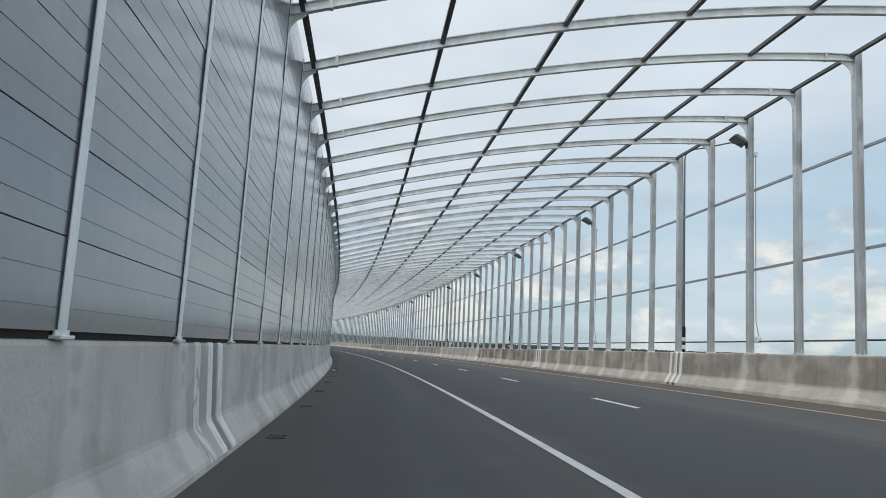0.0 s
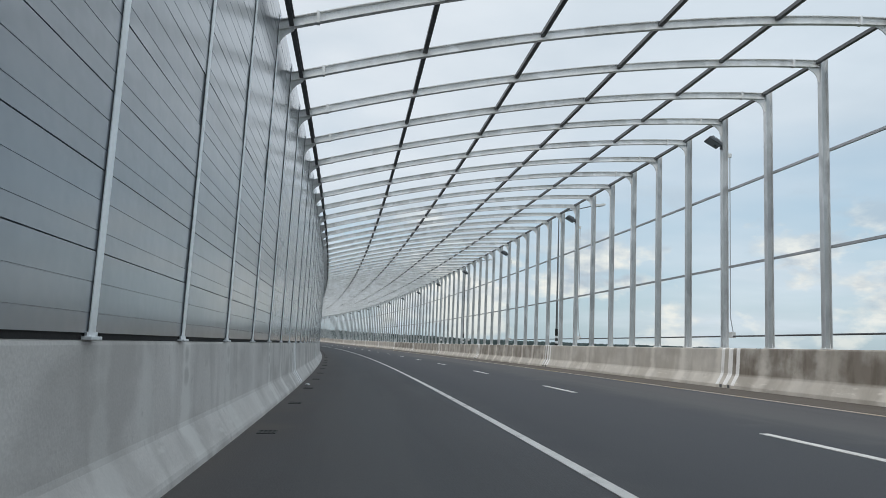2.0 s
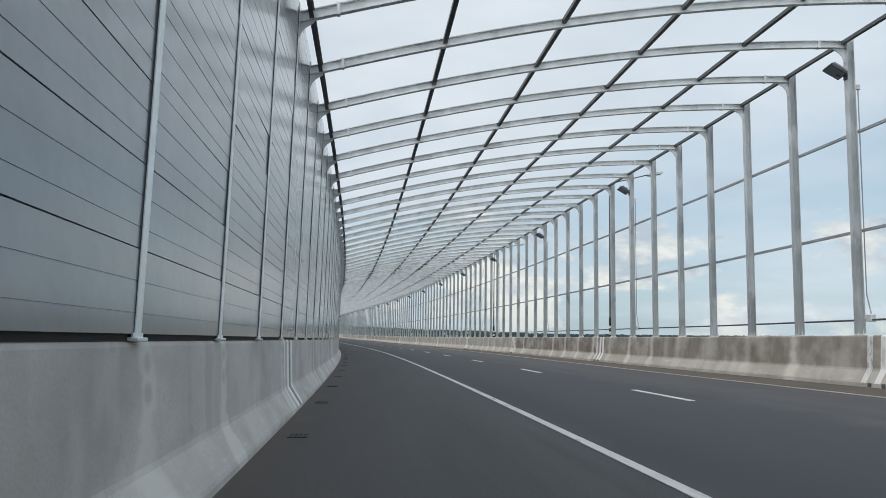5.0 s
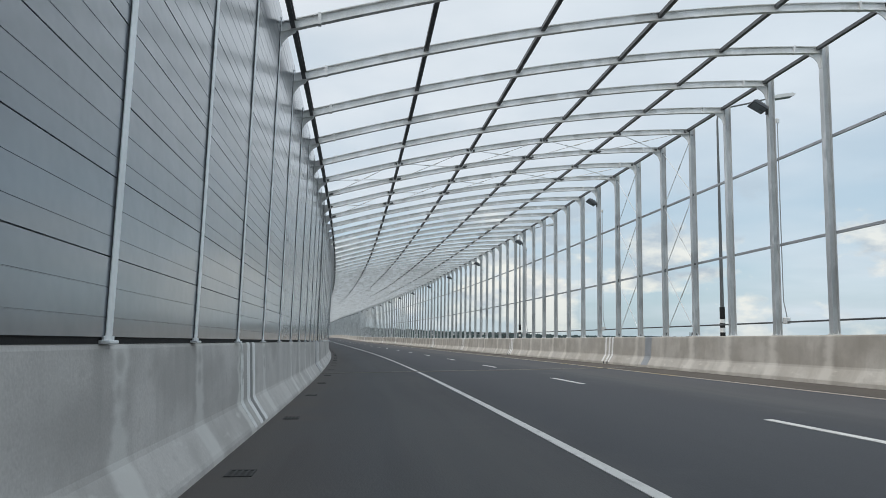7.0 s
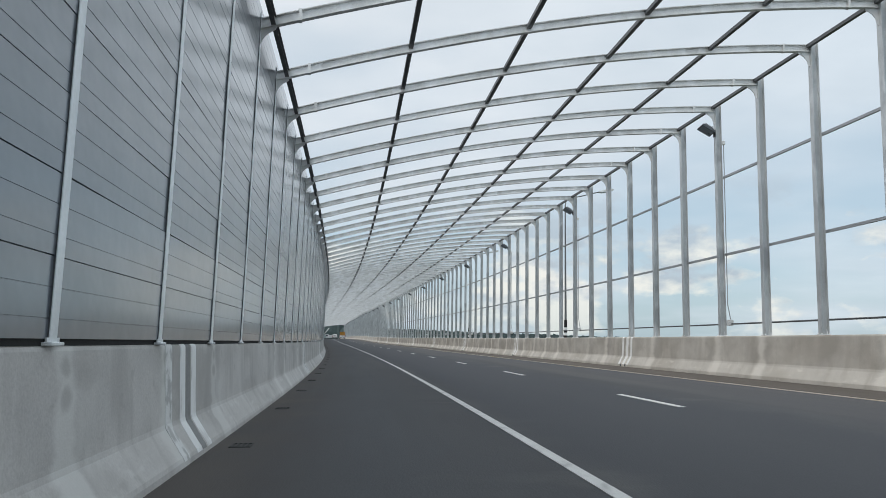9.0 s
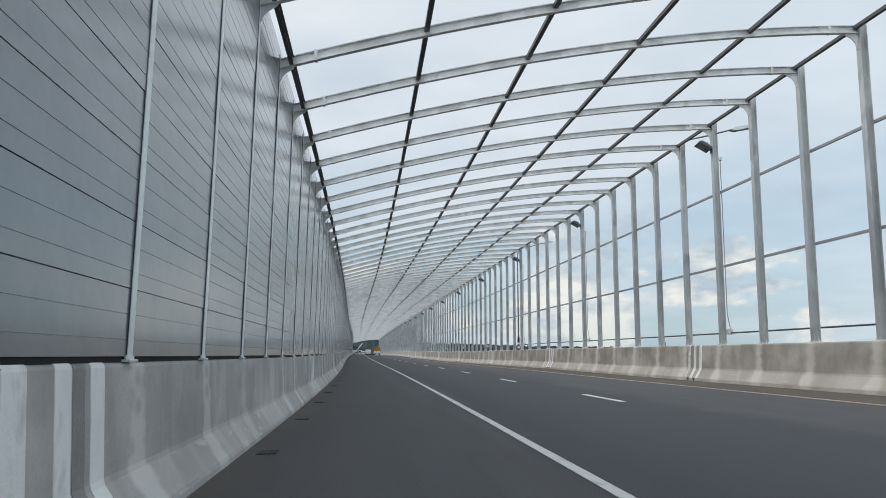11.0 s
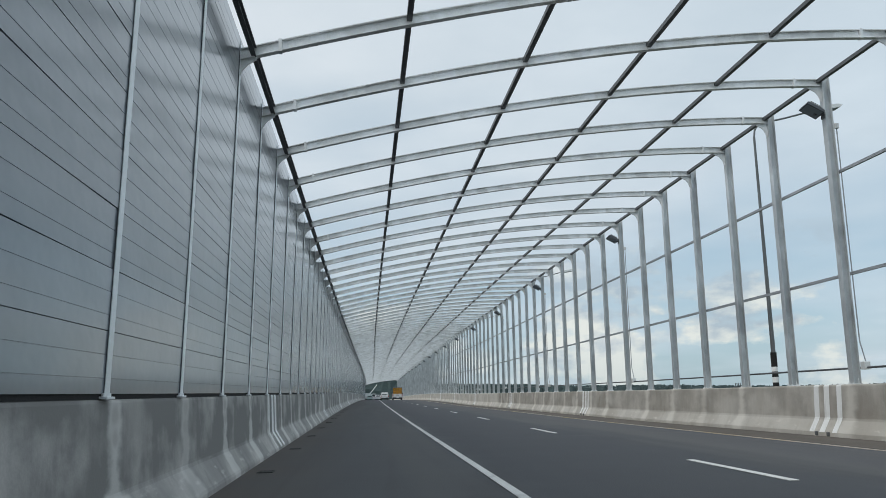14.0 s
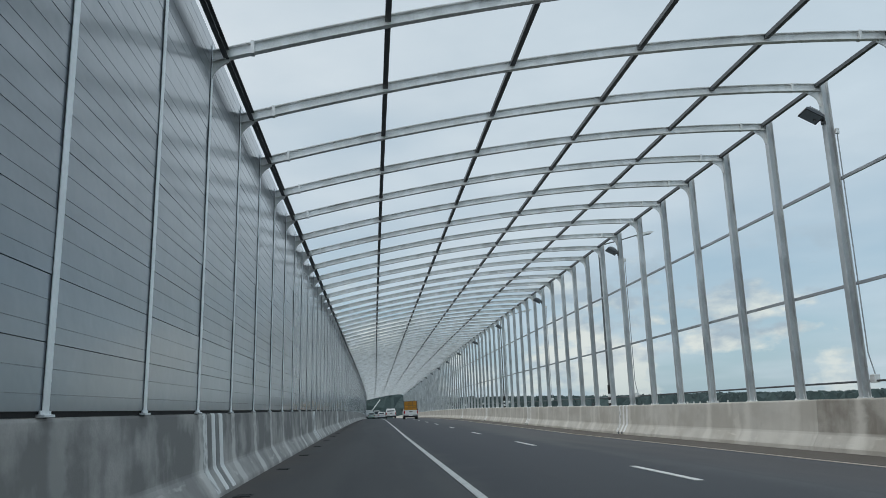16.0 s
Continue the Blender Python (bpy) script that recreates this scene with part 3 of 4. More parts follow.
for n in range(-4, 95):
    sd = -4.7 + 1.985 * n
    t = thing("drain_grating", frame_at(sd, 0.48, 0.0), "small dark iron drain grating set in the asphalt", "drain grating", "drain gratings")
    if "grate" not in PROTO:
        bm = box(-0.11, 0.11, -0.17, -0.15, 0.0, 0.010)
        add_box(bm, -0.11, 0.11, 0.15, 0.17, 0.0, 0.010)
        for x in (-0.11, -0.06, -0.01, 0.04, 0.09):
            add_box(bm, x, x + 0.02, -0.15, 0.15, 0.0, 0.009)
        PROTO["grate"] = part("grate", bm, GRATE, t)
        PROTO["well"] = part("well", box(-0.11, 0.11, -0.15, 0.15, 0.001, 0.004), WELL, t, "dark opening")
    else:
        again(PROTO["grate"], t, Matrix.Identity(4))
        tagged(again(PROTO["well"], t, Matrix.Identity(4)), "dark opening")

# black strip for the dark gap between the left barrier and the foot of the wall
sweep("wall_seal", [(-0.12, Z_B), (-0.12, 1.122), (-0.029, 1.122), (-0.029, Z_B)], S0, S1, RUBBER, 1.0, "black strip standing for the dark gap under the noise panels", "seal strip")

# ---------------------------------------------------------------- steel frames over the road
U_R = 11.85                       # middle of the right-hand posts
Z_PL, Z_PR = 6.03, 7.685           # tops of the posts
ARCH = ((0.02, 5.935), (0.29, 6.01), (2.52, 6.535), (4.735, 6.975), (7.035, 7.305), (9.40, 7.555), (11.75, 7.645))
DEPTH = 0.165
LEAN = Matrix.Rotation(math.atan(0.105 / 4.7), 4, "Y")      # the left-hand posts lean over the road a little


def arch_z(u):
    us, zs = [a for a, b in ARCH], [b for a, b in ARCH]
    c = np.polyfit(us, zs, 3)
    return float(np.polyval(c, u))


def h_post(width, depth, height, flange=0.016, web=0.012):
    """An H section, its flanges facing along the road's width."""
    w, d = width / 2, depth / 2
    pts = [(-d, -w), (-d + flange, -w), (-d + flange, -web), (d - flange, -web), (d - flange, -w), (d, -w),
           (d, w), (d - flange, w), (d - flange, web), (-d + flange, web), (-d + flange, w), (-d, w)]
    return prism(pts, 0, height, "z")


def i_beam(u0, u1, n=22, fl=0.055, tf=0.014, tw=0.006):
    bm = bmesh.new()
    rows = []
    for i in range(n + 1):
        u = u0 + (u1 - u0) * i / n
        zt = arch_z(u)
        zb = zt - DEPTH
        pts = [(-fl, zt), (-fl, zt - tf), (-tw, zt - tf), (-tw, zb + tf), (-fl, zb + tf), (-fl, zb),
               (fl, zb), (fl, zb + tf), (tw, zb + tf), (tw, zt - tf), (fl, zt - tf), (fl, zt)]
        rows.append([bm.verts.new((u, y, z)) for y, z in pts])
    k = len(rows[0])
    for i in range(n):
        for j in range(k):
            bm.faces.new((rows[i][j], rows[i][(j + 1) % k], rows[i + 1][(j + 1) % k], rows[i + 1][j]))
    bm.faces.new(rows[0])
    bm.faces.new(list(reversed(rows[-1])))
    bmesh.ops.recalc_face_normals(bm, faces=bm.faces)
    return bm


def plate_with_bolts(cx):
    bm = box(cx - 0.12, cx + 0.11, -0.095, 0.095, 0.0, 0.02, 0.004)
    for dx in (-0.09, 0.075):
        for dy in (-0.075, 0.075):
            add_tube(bm, (cx + dx, dy, 0.015), (cx + dx, dy, 0.045), 0.014, 6)
    for side in (-1, 1):                     # stiffeners beside the post
        add_prism(bm, [(side * 0.05, 0.02), (side * 0.088, 0.02), (side * 0.05, 0.13)], cx + 0.03, cx + 0.04, "x")
    return bm


def channel(length, w=0.05, d=0.10, t=0.008):
    """A C section along y."""
    pts = [(-w / 2, 0), (w / 2, 0), (w / 2, t), (-w / 2 + t, t), (-w / 2 + t, d - t), (w / 2, d - t), (w / 2, d), (-w / 2, d)]
    return prism(pts, 0.0, length, "y")


PURLINS = [(0.29, 5.845, "edge_purlin"), (2.52, 6.44, "purlin"), (4.735, 6.88, "purlin"), (7.035, 7.21, "purlin"), (9.40, 7.46, "purlin"), (11.71, 7.565, "purlin")]
RAILS = [(5.53, "rail"), (3.32, "rail"), (1.40, "low_rail")]


def along(s, u, z, base):
    """Local pose of a member from frame s to the next, at u and z."""
    p, q = at(s, u, z), at(s + 1, u, z)
    d = q - p
    yaw, pitch = math.atan2(-d.x, d.y), math.asin(d.z / d.length)
    m = Matrix.Translation(p) @ Matrix.Rotation(yaw, 4, "Z") @ Matrix.Rotation(pitch, 4, "X")
    return base.inverted() @ m


def portal(s):
    base = frame_at(s)
    t = thing("canopy_frame", base, "arched galvanised steel canopy frame standing on both barriers", "canopy frame", "canopy frames")
    bk = bank(s)
    tilt = Matrix.Translation((0, 0, 7)) @ Matrix.Rotation(-math.atan(bk), 4, "Y") @ Matrix.Translation((0, 0, -7))
    lift_r = Matrix.Translation((0, 0, U_R * bk))
    eye4 = Matrix.Identity(4)
    spec = [("left_post", lambda: h_post(0.114, 0.15, Z_PL - Z_B, 0.006), LIT_STEEL, Matrix.Translation((-0.075, 0, Z_B)) @ LEAN),
            # added dark strips behind the flange: the gap's shadow put into colour
            ("post_gasket", lambda: add_box(box(-0.024, -0.0065, -0.0555, -0.014, 0.03, Z_PL - Z_B - 0.05), -0.024, -0.0065, 0.014, 0.0555, 0.03, Z_PL - Z_B - 0.05), DARK_STEEL, Matrix.Translation((0.0, 0, Z_B)) @ LEAN),
            ("base_plate", lambda: plate_with_bolts(-0.08), LIT_STEEL, Matrix.Translation((0, 0, Z_B))),
            ("right_post", lambda: h_post(0.165, 0.165, Z_PR - Z_B, 0.014), DIM_STEEL, Matrix.Translation((U_R, 0, Z_B + U_R * bk))),
            ("base_plate", lambda: plate_with_bolts(0.0), STEEL, Matrix.Translation((U_R, 0, Z_B + U_R * bk))),
            ("beam", lambda: i_beam(0.075, U_R - 0.08), STEEL, tilt),
            ("gusset", lambda: prism([(0.08, 5.795), (0.33, 5.852), (0.32, 5.80), (0.21, 5.73), (0.14, 5.65), (0.11, 5.57), (0.08, 5.56)], -0.01, 0.01), STEEL, eye4),
            ("gusset", lambda: prism([(U_R - 0.08, 7.485), (U_R - 0.37, 7.475), (U_R - 0.36, 7.43), (U_R - 0.23, 7.36), (U_R - 0.16, 7.28), (U_R - 0.12, 7.15), (U_R - 0.08, 7.13)], -0.01, 0.01), STEEL, lift_r),
            ("splice_plate", lambda: box(0.63, 0.68, -0.062, 0.062, arch_z(0.65) - DEPTH - 0.01, arch_z(0.65) + 0.012), STEEL, tilt),
            ("splice_plate", lambda: box(11.13, 11.18, -0.062, 0.062, arch_z(11.15) - DEPTH - 0.01, arch_z(11.15) + 0.012), STEEL, tilt)]
    for i, (nm, make, m, local) in enumerate(spec):
        if i not in PROTO:
            PROTO[i] = part(nm, make(), m, t)
            PROTO[i].matrix_basis = local
        else:
            again(PROTO[i], t, local)
    if s < S1:
        for j, (u, z, nm) in enumerate(PURLINS):
            key = nm
            local = along(s, u, z, base)
            if key not in PROTO:
                PROTO[key] = part(nm, channel(BAY, 0.07, 0.15) if nm == "edge_purlin" else channel(BAY, 0.082, 0.075), DARK_STEEL, t)
                PROTO[key].matrix_basis = local
            else:
                again(PROTO[key], t, local)
        for z, nm in RAILS:
            local = along(s, U_R + 0.13, z, base)
            if nm not in PROTO:
                PROTO[nm] = part(nm, channel(BAY, 0.05, 0.062) if nm == "rail" else add_tube(bmesh.new(), (0, 0, 0), (0, BAY, 0), 0.022, 6), DARK_STEEL if nm != "rail" else RAIL_STEEL, t)
                PROTO[nm].matrix_basis = local
            else:
                again(PROTO[nm], t, local)
    return t


for s in range(S0, S1 + 1):
    portal(s)

# ---------------------------------------------------------------- left-hand wall of panels
P_H, P_N, P_Z = 0.462, 11, 1.105
U_P = -0.068


def panel_mesh(bm=None, m=None):
    """One panel: two fine grooves across its face and a deep joint below."""
    bm = bm or bmesh.new()
    pts = [(0.026, 0.0), (0.026, 0.005), (0.05, 0.007)]
    for g in (0.256 * P_H, 0.628 * P_H):
        pts += [(0.05, g - 0.0032), (0.0455, g - 0.0014), (0.0455, g + 0.0014), (0.05, g + 0.0032)]
    pts += [(0.05, P_H - 0.001), (-0.05, P_H - 0.001), (-0.05, 0.0)]
    return prism(pts, 0.012, BAY - 0.012, "y")


wall = thing("noise_wall", frame_at(0), "tall wall of blue-grey metal noise panels between steel posts", "noise wall", kind="structure")
wall_base = frame_at(0)
first = None
PANEL_FROM, PANEL_TO = 108, 135
tmp = panel_mesh()
pv = [v.co.copy() for v in tmp.verts]
tmp.verts.index_update()
pf = [tuple(v.index for v in f.verts) for f in tmp.faces]
tmp.free()
av, af = [], []
for s in range(S0, S1):
    near = PANEL_FROM <= s < PANEL_TO
    for k in range(P_N):
        m = along(s, U_P + 0.105 * (k + 0.5) * P_H / 4.7, P_Z + k * P_H, wall_base) @ LEAN
        # no two panels sit quite true in their posts
        m = m @ Matrix.Translation((0, BAY / 2, P_H / 2)) @ Matrix.Rotation(random.gauss(0, 0.0016), 4, "Z") @ Matrix.Rotation(random.gauss(0, 0.003), 4, "Y") @ Matrix.Translation((0, -BAY / 2, -P_H / 2))
        if k == P_N - 1:
            m = m @ Matrix.Diagonal((1, 1, 0.86, 1))          # the top row is cut to fit
        if near:
            if first is None:
                first = part("panel", panel_mesh(), PANEL, wall)
                first.matrix_basis = m
            else:
                again(first, wall, m)
        else:
            o = len(av)
            av += [m @ v for v in pv]
            af += [tuple(i + o for i in f) for f in pf]
me = bpy.data.meshes.new("panel_rows")
me.from_pydata(av, [], af)
me.materials.append(PANEL)
rest = new("panel_rows", me)
rest.parent = wall
tagged(rest, "many alike blue-grey metal panels", kind="stuff")

cover = part("joint_cover", box(0.0, 0.012, -0.05, 0.05, 0.0, 5.1, 0.003), RUBBER, wall, "black rubber strip over the expansion joint")
cover.matrix_basis = wall_base.inverted() @ frame_at(64) @ Matrix.Translation((0.004, 0, Z_B + 0.04)) @ LEAN

# ---------------------------------------------------------------- floodlights on the right-hand posts


def floodlight(s):
    t = thing("floodlight", frame_at(s, 0, 0), "dark grey floodlight on a steel canopy post with its conduit", "floodlight", "floodlights")
    k = Matrix.Translation((0, 0, U_R * bank(s)))
    key = "flood"
    if key not in PROTO:
        # tapered head, tilted to the road
        bm = bmesh.new()
        front = [(-0.21, -0.16), (0.21, -0.16), (0.21, 0.16), (-0.21, 0.16)]
        v0 = [bm.verts.new((x, y, 0.0)) for x, y in front]
        v1 = [bm.verts.new((x * 0.96, y * 0.96, 0.06)) for x, y in front]
        v2 = [bm.verts.new((x * 0.55, y * 0.6, 0.15)) for x, y in front]
        for a, b in ((v0, v1), (v1, v2)):
            for i in range(4):
                bm.faces.new((a[i], a[(i + 1) % 4], b[(i + 1) % 4], b[i]))
        bm.faces.new(list(reversed(v0)))
        bm.faces.new(v2)
        for x in (-0.10, -0.05, 0.0, 0.05, 0.10):
            add_box(bm, x - 0.006, x + 0.006, -0.09, 0.09, 0.13, 0.185)
        tilt = Matrix.Translation((U_R - 0.36, -0.02, 6.91)) @ Matrix.Rotation(radians(28), 4, "Y") @ Matrix.Rotation(radians(-12), 4, "X")
        head = part("head", bm, LAMP_GREY, t, "dark grey finned lamp head")
        glass = part("glass", box(-0.185, 0.185, -0.135, 0.135, -0.006, -0.001), LAMP_GLASS, head, "grey glass front")
        br = bmesh.new()
        add_box(br, U_R - 0.30, U_R - 0.09, -0.02, 0.02, 6.83, 6.87)
        add_box(br, U_R - 0.30, U_R - 0.26, -0.02, 0.02, 6.85, 6.98)
        add_box(br, U_R - 0.11, U_R - 0.09, -0.06, 0.06, 6.75, 6.95)
        bracket = part("bracket", br, DARK_STEEL, t)
        cb = bmesh.new()
        add_tube(cb, (U_R + 0.12, -0.10, 6.55), (U_R + 0.12, -0.10, 1.95), 0.013, 6)
        add_tube(cb, (U_R + 0.12, -0.10, 1.95), (U_R + 0.17, -0.16, 1.52), 0.013, 6)
        conduit = part("conduit", cb, RAIL_STEEL, t)
        jb = box(U_R + 0.07, U_R + 0.20, -0.27, -0.11, 1.36, 1.52, 0.01)
        junction = part("junction_box", jb, STEEL, t)
        cap = part("conduit_box", box(U_R + 0.08, U_R + 0.16, -0.14, -0.075, 6.5, 6.62, 0.008), STEEL, t)
        PROTO[key] = [(head, tilt), (bracket, Matrix.Identity(4)), (conduit, Matrix.Identity(4)), (junction, Matrix.Identity(4)), (cap, Matrix.Identity(4)), glass]
        for ob, m in PROTO[key][:5]:
            ob.matrix_basis = k @ m
    else:
        h = None
        for ob, m in PROTO[key][:5]:
            c = again(ob, t, k @ m)
            h = h or c
            if ob.get("label"):
                tagged(c, ob["label"])
        g = again(PROTO[key][5], h, Matrix.Identity(4))
        tagged(g, "grey glass front")
    return t


for s in range(-12, 226, 6):
    floodlight(s)

# ---------------------------------------------------------------- street lamps outside the right-hand barrier


def street_lamp(s):
    u = 12.42
    t = thing("street_lamp", frame_at(s, u, 0), "slender grey street lamp with an outward arm behind the barrier", "street lamp", "street lamps")
    bm = bmesh.new()
    add_tube(bm, (0, 0, -0.25), (0, 0, 1.0), 0.085, 10, 0.075)
    add_tube(bm, (0, 0, 1.0), (0, 0, 7.80), 0.062, 10, 0.030)
    part("pole", bm, POLE_GREY, t)
    bm = bmesh.new()
    pts = [(0, 0, 7.78), (0.03, 0, 7.98), (0.12, 0, 8.12), (0.30, 0, 8.20), (0.9, 0, 8.34), (1.85, 0, 8.60)]
    for a, b in zip(pts, pts[1:]):
        add_tube(bm, a, b, 0.026, 8)
    part("arm", bm, POLE_GREY, t)
    head = part("lamp_head", prism([(1.75, 8.57), (1.9, 8.54), (2.5, 8.66), (2.57, 8.72), (2.45, 8.755), (1.95, 8.67)], -0.13, 0.13), STEEL, t, "pale flat lamp head")
    part("lens", prism([(1.93, 8.537), (2.45, 8.640), (2.45, 8.630), (1.93, 8.527)], -0.10, 0.10), LAMP_GLASS, head)
    for z0, z1, m in ((0.95, 1.18, RUBBER), (1.18, 1.32, LIMEWASH), (1.32, 1.46, RUBBER), (1.46, 1.58, LIMEWASH), (1.58, 1.95, RUBBER)):
        part("reflective_band", add_tube(bmesh.new(), (0, 0, z0), (0, 0, z1), 0.078, 10), m, t, "black band" if m is RUBBER else "white band")
    bm = box(-0.30, 0.16, -0.18, 0.18, -0.28, -0.22)
    add_box(bm, -0.30, -0.25, -0.18, 0.18, -0.55, -0.22)
    part("bracket", bm, DARK_STEEL, t)
    return t


def lamp_s(n):
    return float(np.interp(n, [0, 5, 6, 7, 9, 10, 11, 18], [2.4, 61.75, 73.5, 85.5, 109.6, 121.8, 134.0, 218.0]))


for n in range(0, 19):
    s = lamp_s(n)
    street_lamp(s)
    if n in (0, 2):
        continue
    t = thing("anchor_bolts", frame_at(s + 0.55, 12.02, Z_B), "row of bare anchor bolts standing on the barrier top", "anchor bolts", "anchor bolts")
    for k in range(4):
        b = add_tube(bmesh.new(), (0, -0.15 + 0.10 * k, 0), (0, -0.15 + 0.10 * k, 0.13), 0.012, 6)
        part("bolt", b, DARK_STEEL, t)
    part("plate", box(-0.05, 0.05, -0.22, 0.22, 0, 0.012), DARK_STEEL, t)

for s in (74.45, 113.6):
    t = thing("marker_box", frame_at(s, 11.95, Z_B), "small dark box standing on the barrier top", "marker box", "marker boxes")
    part("housing", box(-0.06, 0.06, -0.10, 0.10, 0.03, 0.17, 0.012), BLACK, t)
    part("foot", box(-0.04, 0.04, -0.05, 0.05, 0.0, 0.03), DARK_STEEL, t)

# ---------------------------------------------------------------- crossed bracing rods at the expansion joint


def rod(p, q, parent, base, cleat=0.045):
    """A thin rod with a turnbuckle, and the cleat that holds it at either end."""
    inv = base.inverted()
    p, q = inv @ p, inv @ q
    r = part("rod", add_tube(bmesh.new(), p, q, 0.012, 5), STEEL, parent)
    mid, way = p.lerp(q, 0.42), (q - p).normalized()
    part("turnbuckle", add_tube(bmesh.new(), mid - way * 0.09, mid + way * 0.09, 0.022, 6), STEEL, r)
    for end, d in ((p, way), (q, -way)):
        part("cleat", add_tube(bmesh.new(), end - d * 0.03, end + d * 3.5 * cleat, cleat, 4, 0.6 * cleat), DARK_STEEL, r, "dark steel cleat")


for s in (62, 64):
    base = frame_at(s)
    t = thing("bracing", base, "crossed thin steel bracing rods across one canopy bay", "bracing", "bracing rods")
    us = [0.29, 2.52, 4.735, 7.035, 9.40, 11.71]
    for a, b in zip(us, us[1:]):
        rod(at(s, a + 0.1, arch_z(a) - 0.09), at(s + 1, b - 0.1, arch_z(b) - 0.09), t, base)
        rod(at(s, b - 0.1, arch_z(b) - 0.09), at(s + 1, a + 0.1, arch_z(a) - 0.09), t, base)
    for z0, z1 in ((1.15, 3.33), (3.33, 5.53), (5.53, 7.45)):
        rod(at(s, U_R, z0), at(s + 1, U_R, z1), t, base, 0.026)
        rod(at(s, U_R, z1), at(s + 1, U_R, z0), t, base, 0.026)

# ---------------------------------------------------------------- vehicles far ahead
CAR_WHITE = mat("white car paint", (0.72, 0.73, 0.73), 0.25, spread=0.05, scale=2, fine_scale=20, bump=0, spec=0.6)
CAR_GREEN = mat("pale green car paint", (0.45, 0.55, 0.52), 0.25, spread=0.05, scale=2, fine_scale=20, bump=0, spec=0.6)
GLASS_DARK = mat("dark glass", (0.02, 0.025, 0.03), 0.08, spread=0.05, bump=0, spec=0.7)
CHROME = mat("chrome", (0.6, 0.6, 0.6), 0.2, 0.9, spread=0.05, bump=0)
TAIL_RED = mat("red lens", (0.35, 0.02, 0.02), 0.2, spread=0.1, bump=0)
CRATE = mat("orange crate plastic", (0.62, 0.30, 0.035), 0.6, spread=0.3, scale=5, fine_scale=40, bump=0.2, object_random=0.5)
CAGE = mat("cage steel", (0.12, 0.12, 0.12), 0.6, 0.3, spread=0.2)


def shell(side, width, belt, tuck):
    """A car body: a side outline (y, z) across the width, drawn in above the belt line."""
    bm = bmesh.new()
    rows = []
    for x in (-1, -0.96, 0.96, 1):
        edge = abs(x) == 1
        row = []
        for y, z in side:
            w = width / 2 * x
            if z > belt:
                w -= math.copysign(tuck * min(1, (z - belt) / 0.5), x)
            row.append(bm.verts.new((w, y * (0.985 if edge else 1), z - (0.03 if edge and z > 0.6 else 0))))
        rows.append(row)
    k = len(side)
    for a, b in zip(rows, rows[1:]):
        for i in range(k):
            bm.faces.new((a[i], a[(i + 1) % k], b[(i + 1) % k], b[i]))
    bm.faces.new(list(reversed(rows[0])))
    bm.faces.new(rows[-1])
    bmesh.ops.recalc_face_normals(bm, faces=bm.faces)
    return bm


def wheels(t, width, ys, r):
    for y in ys:
        for sx in (-1, 1):
            x = sx * (width / 2 - 0.12)
            tyre = part("wheel", add_tube(bmesh.new(), (x - 0.11, y, r), (x + 0.11, y, r), r, 18), RUBBER, t, "black tyre")
            part("rim", add_tube(bmesh.new(), (x + sx * 0.10, y, r), (x + sx * 0.125, y, r), r * 0.6, 12), CHROME, tyre)


def tail(t, width, z, y, h=0.38):
    for sx in (-1, 1):
        x = sx * (width / 2 - 0.085)
        part("tail_light", box(x - 0.07, x + 0.07, y - 0.03, y + 0.05, z - h / 2, z + h / 2, 0.015), TAIL_RED, t, "red tail light")


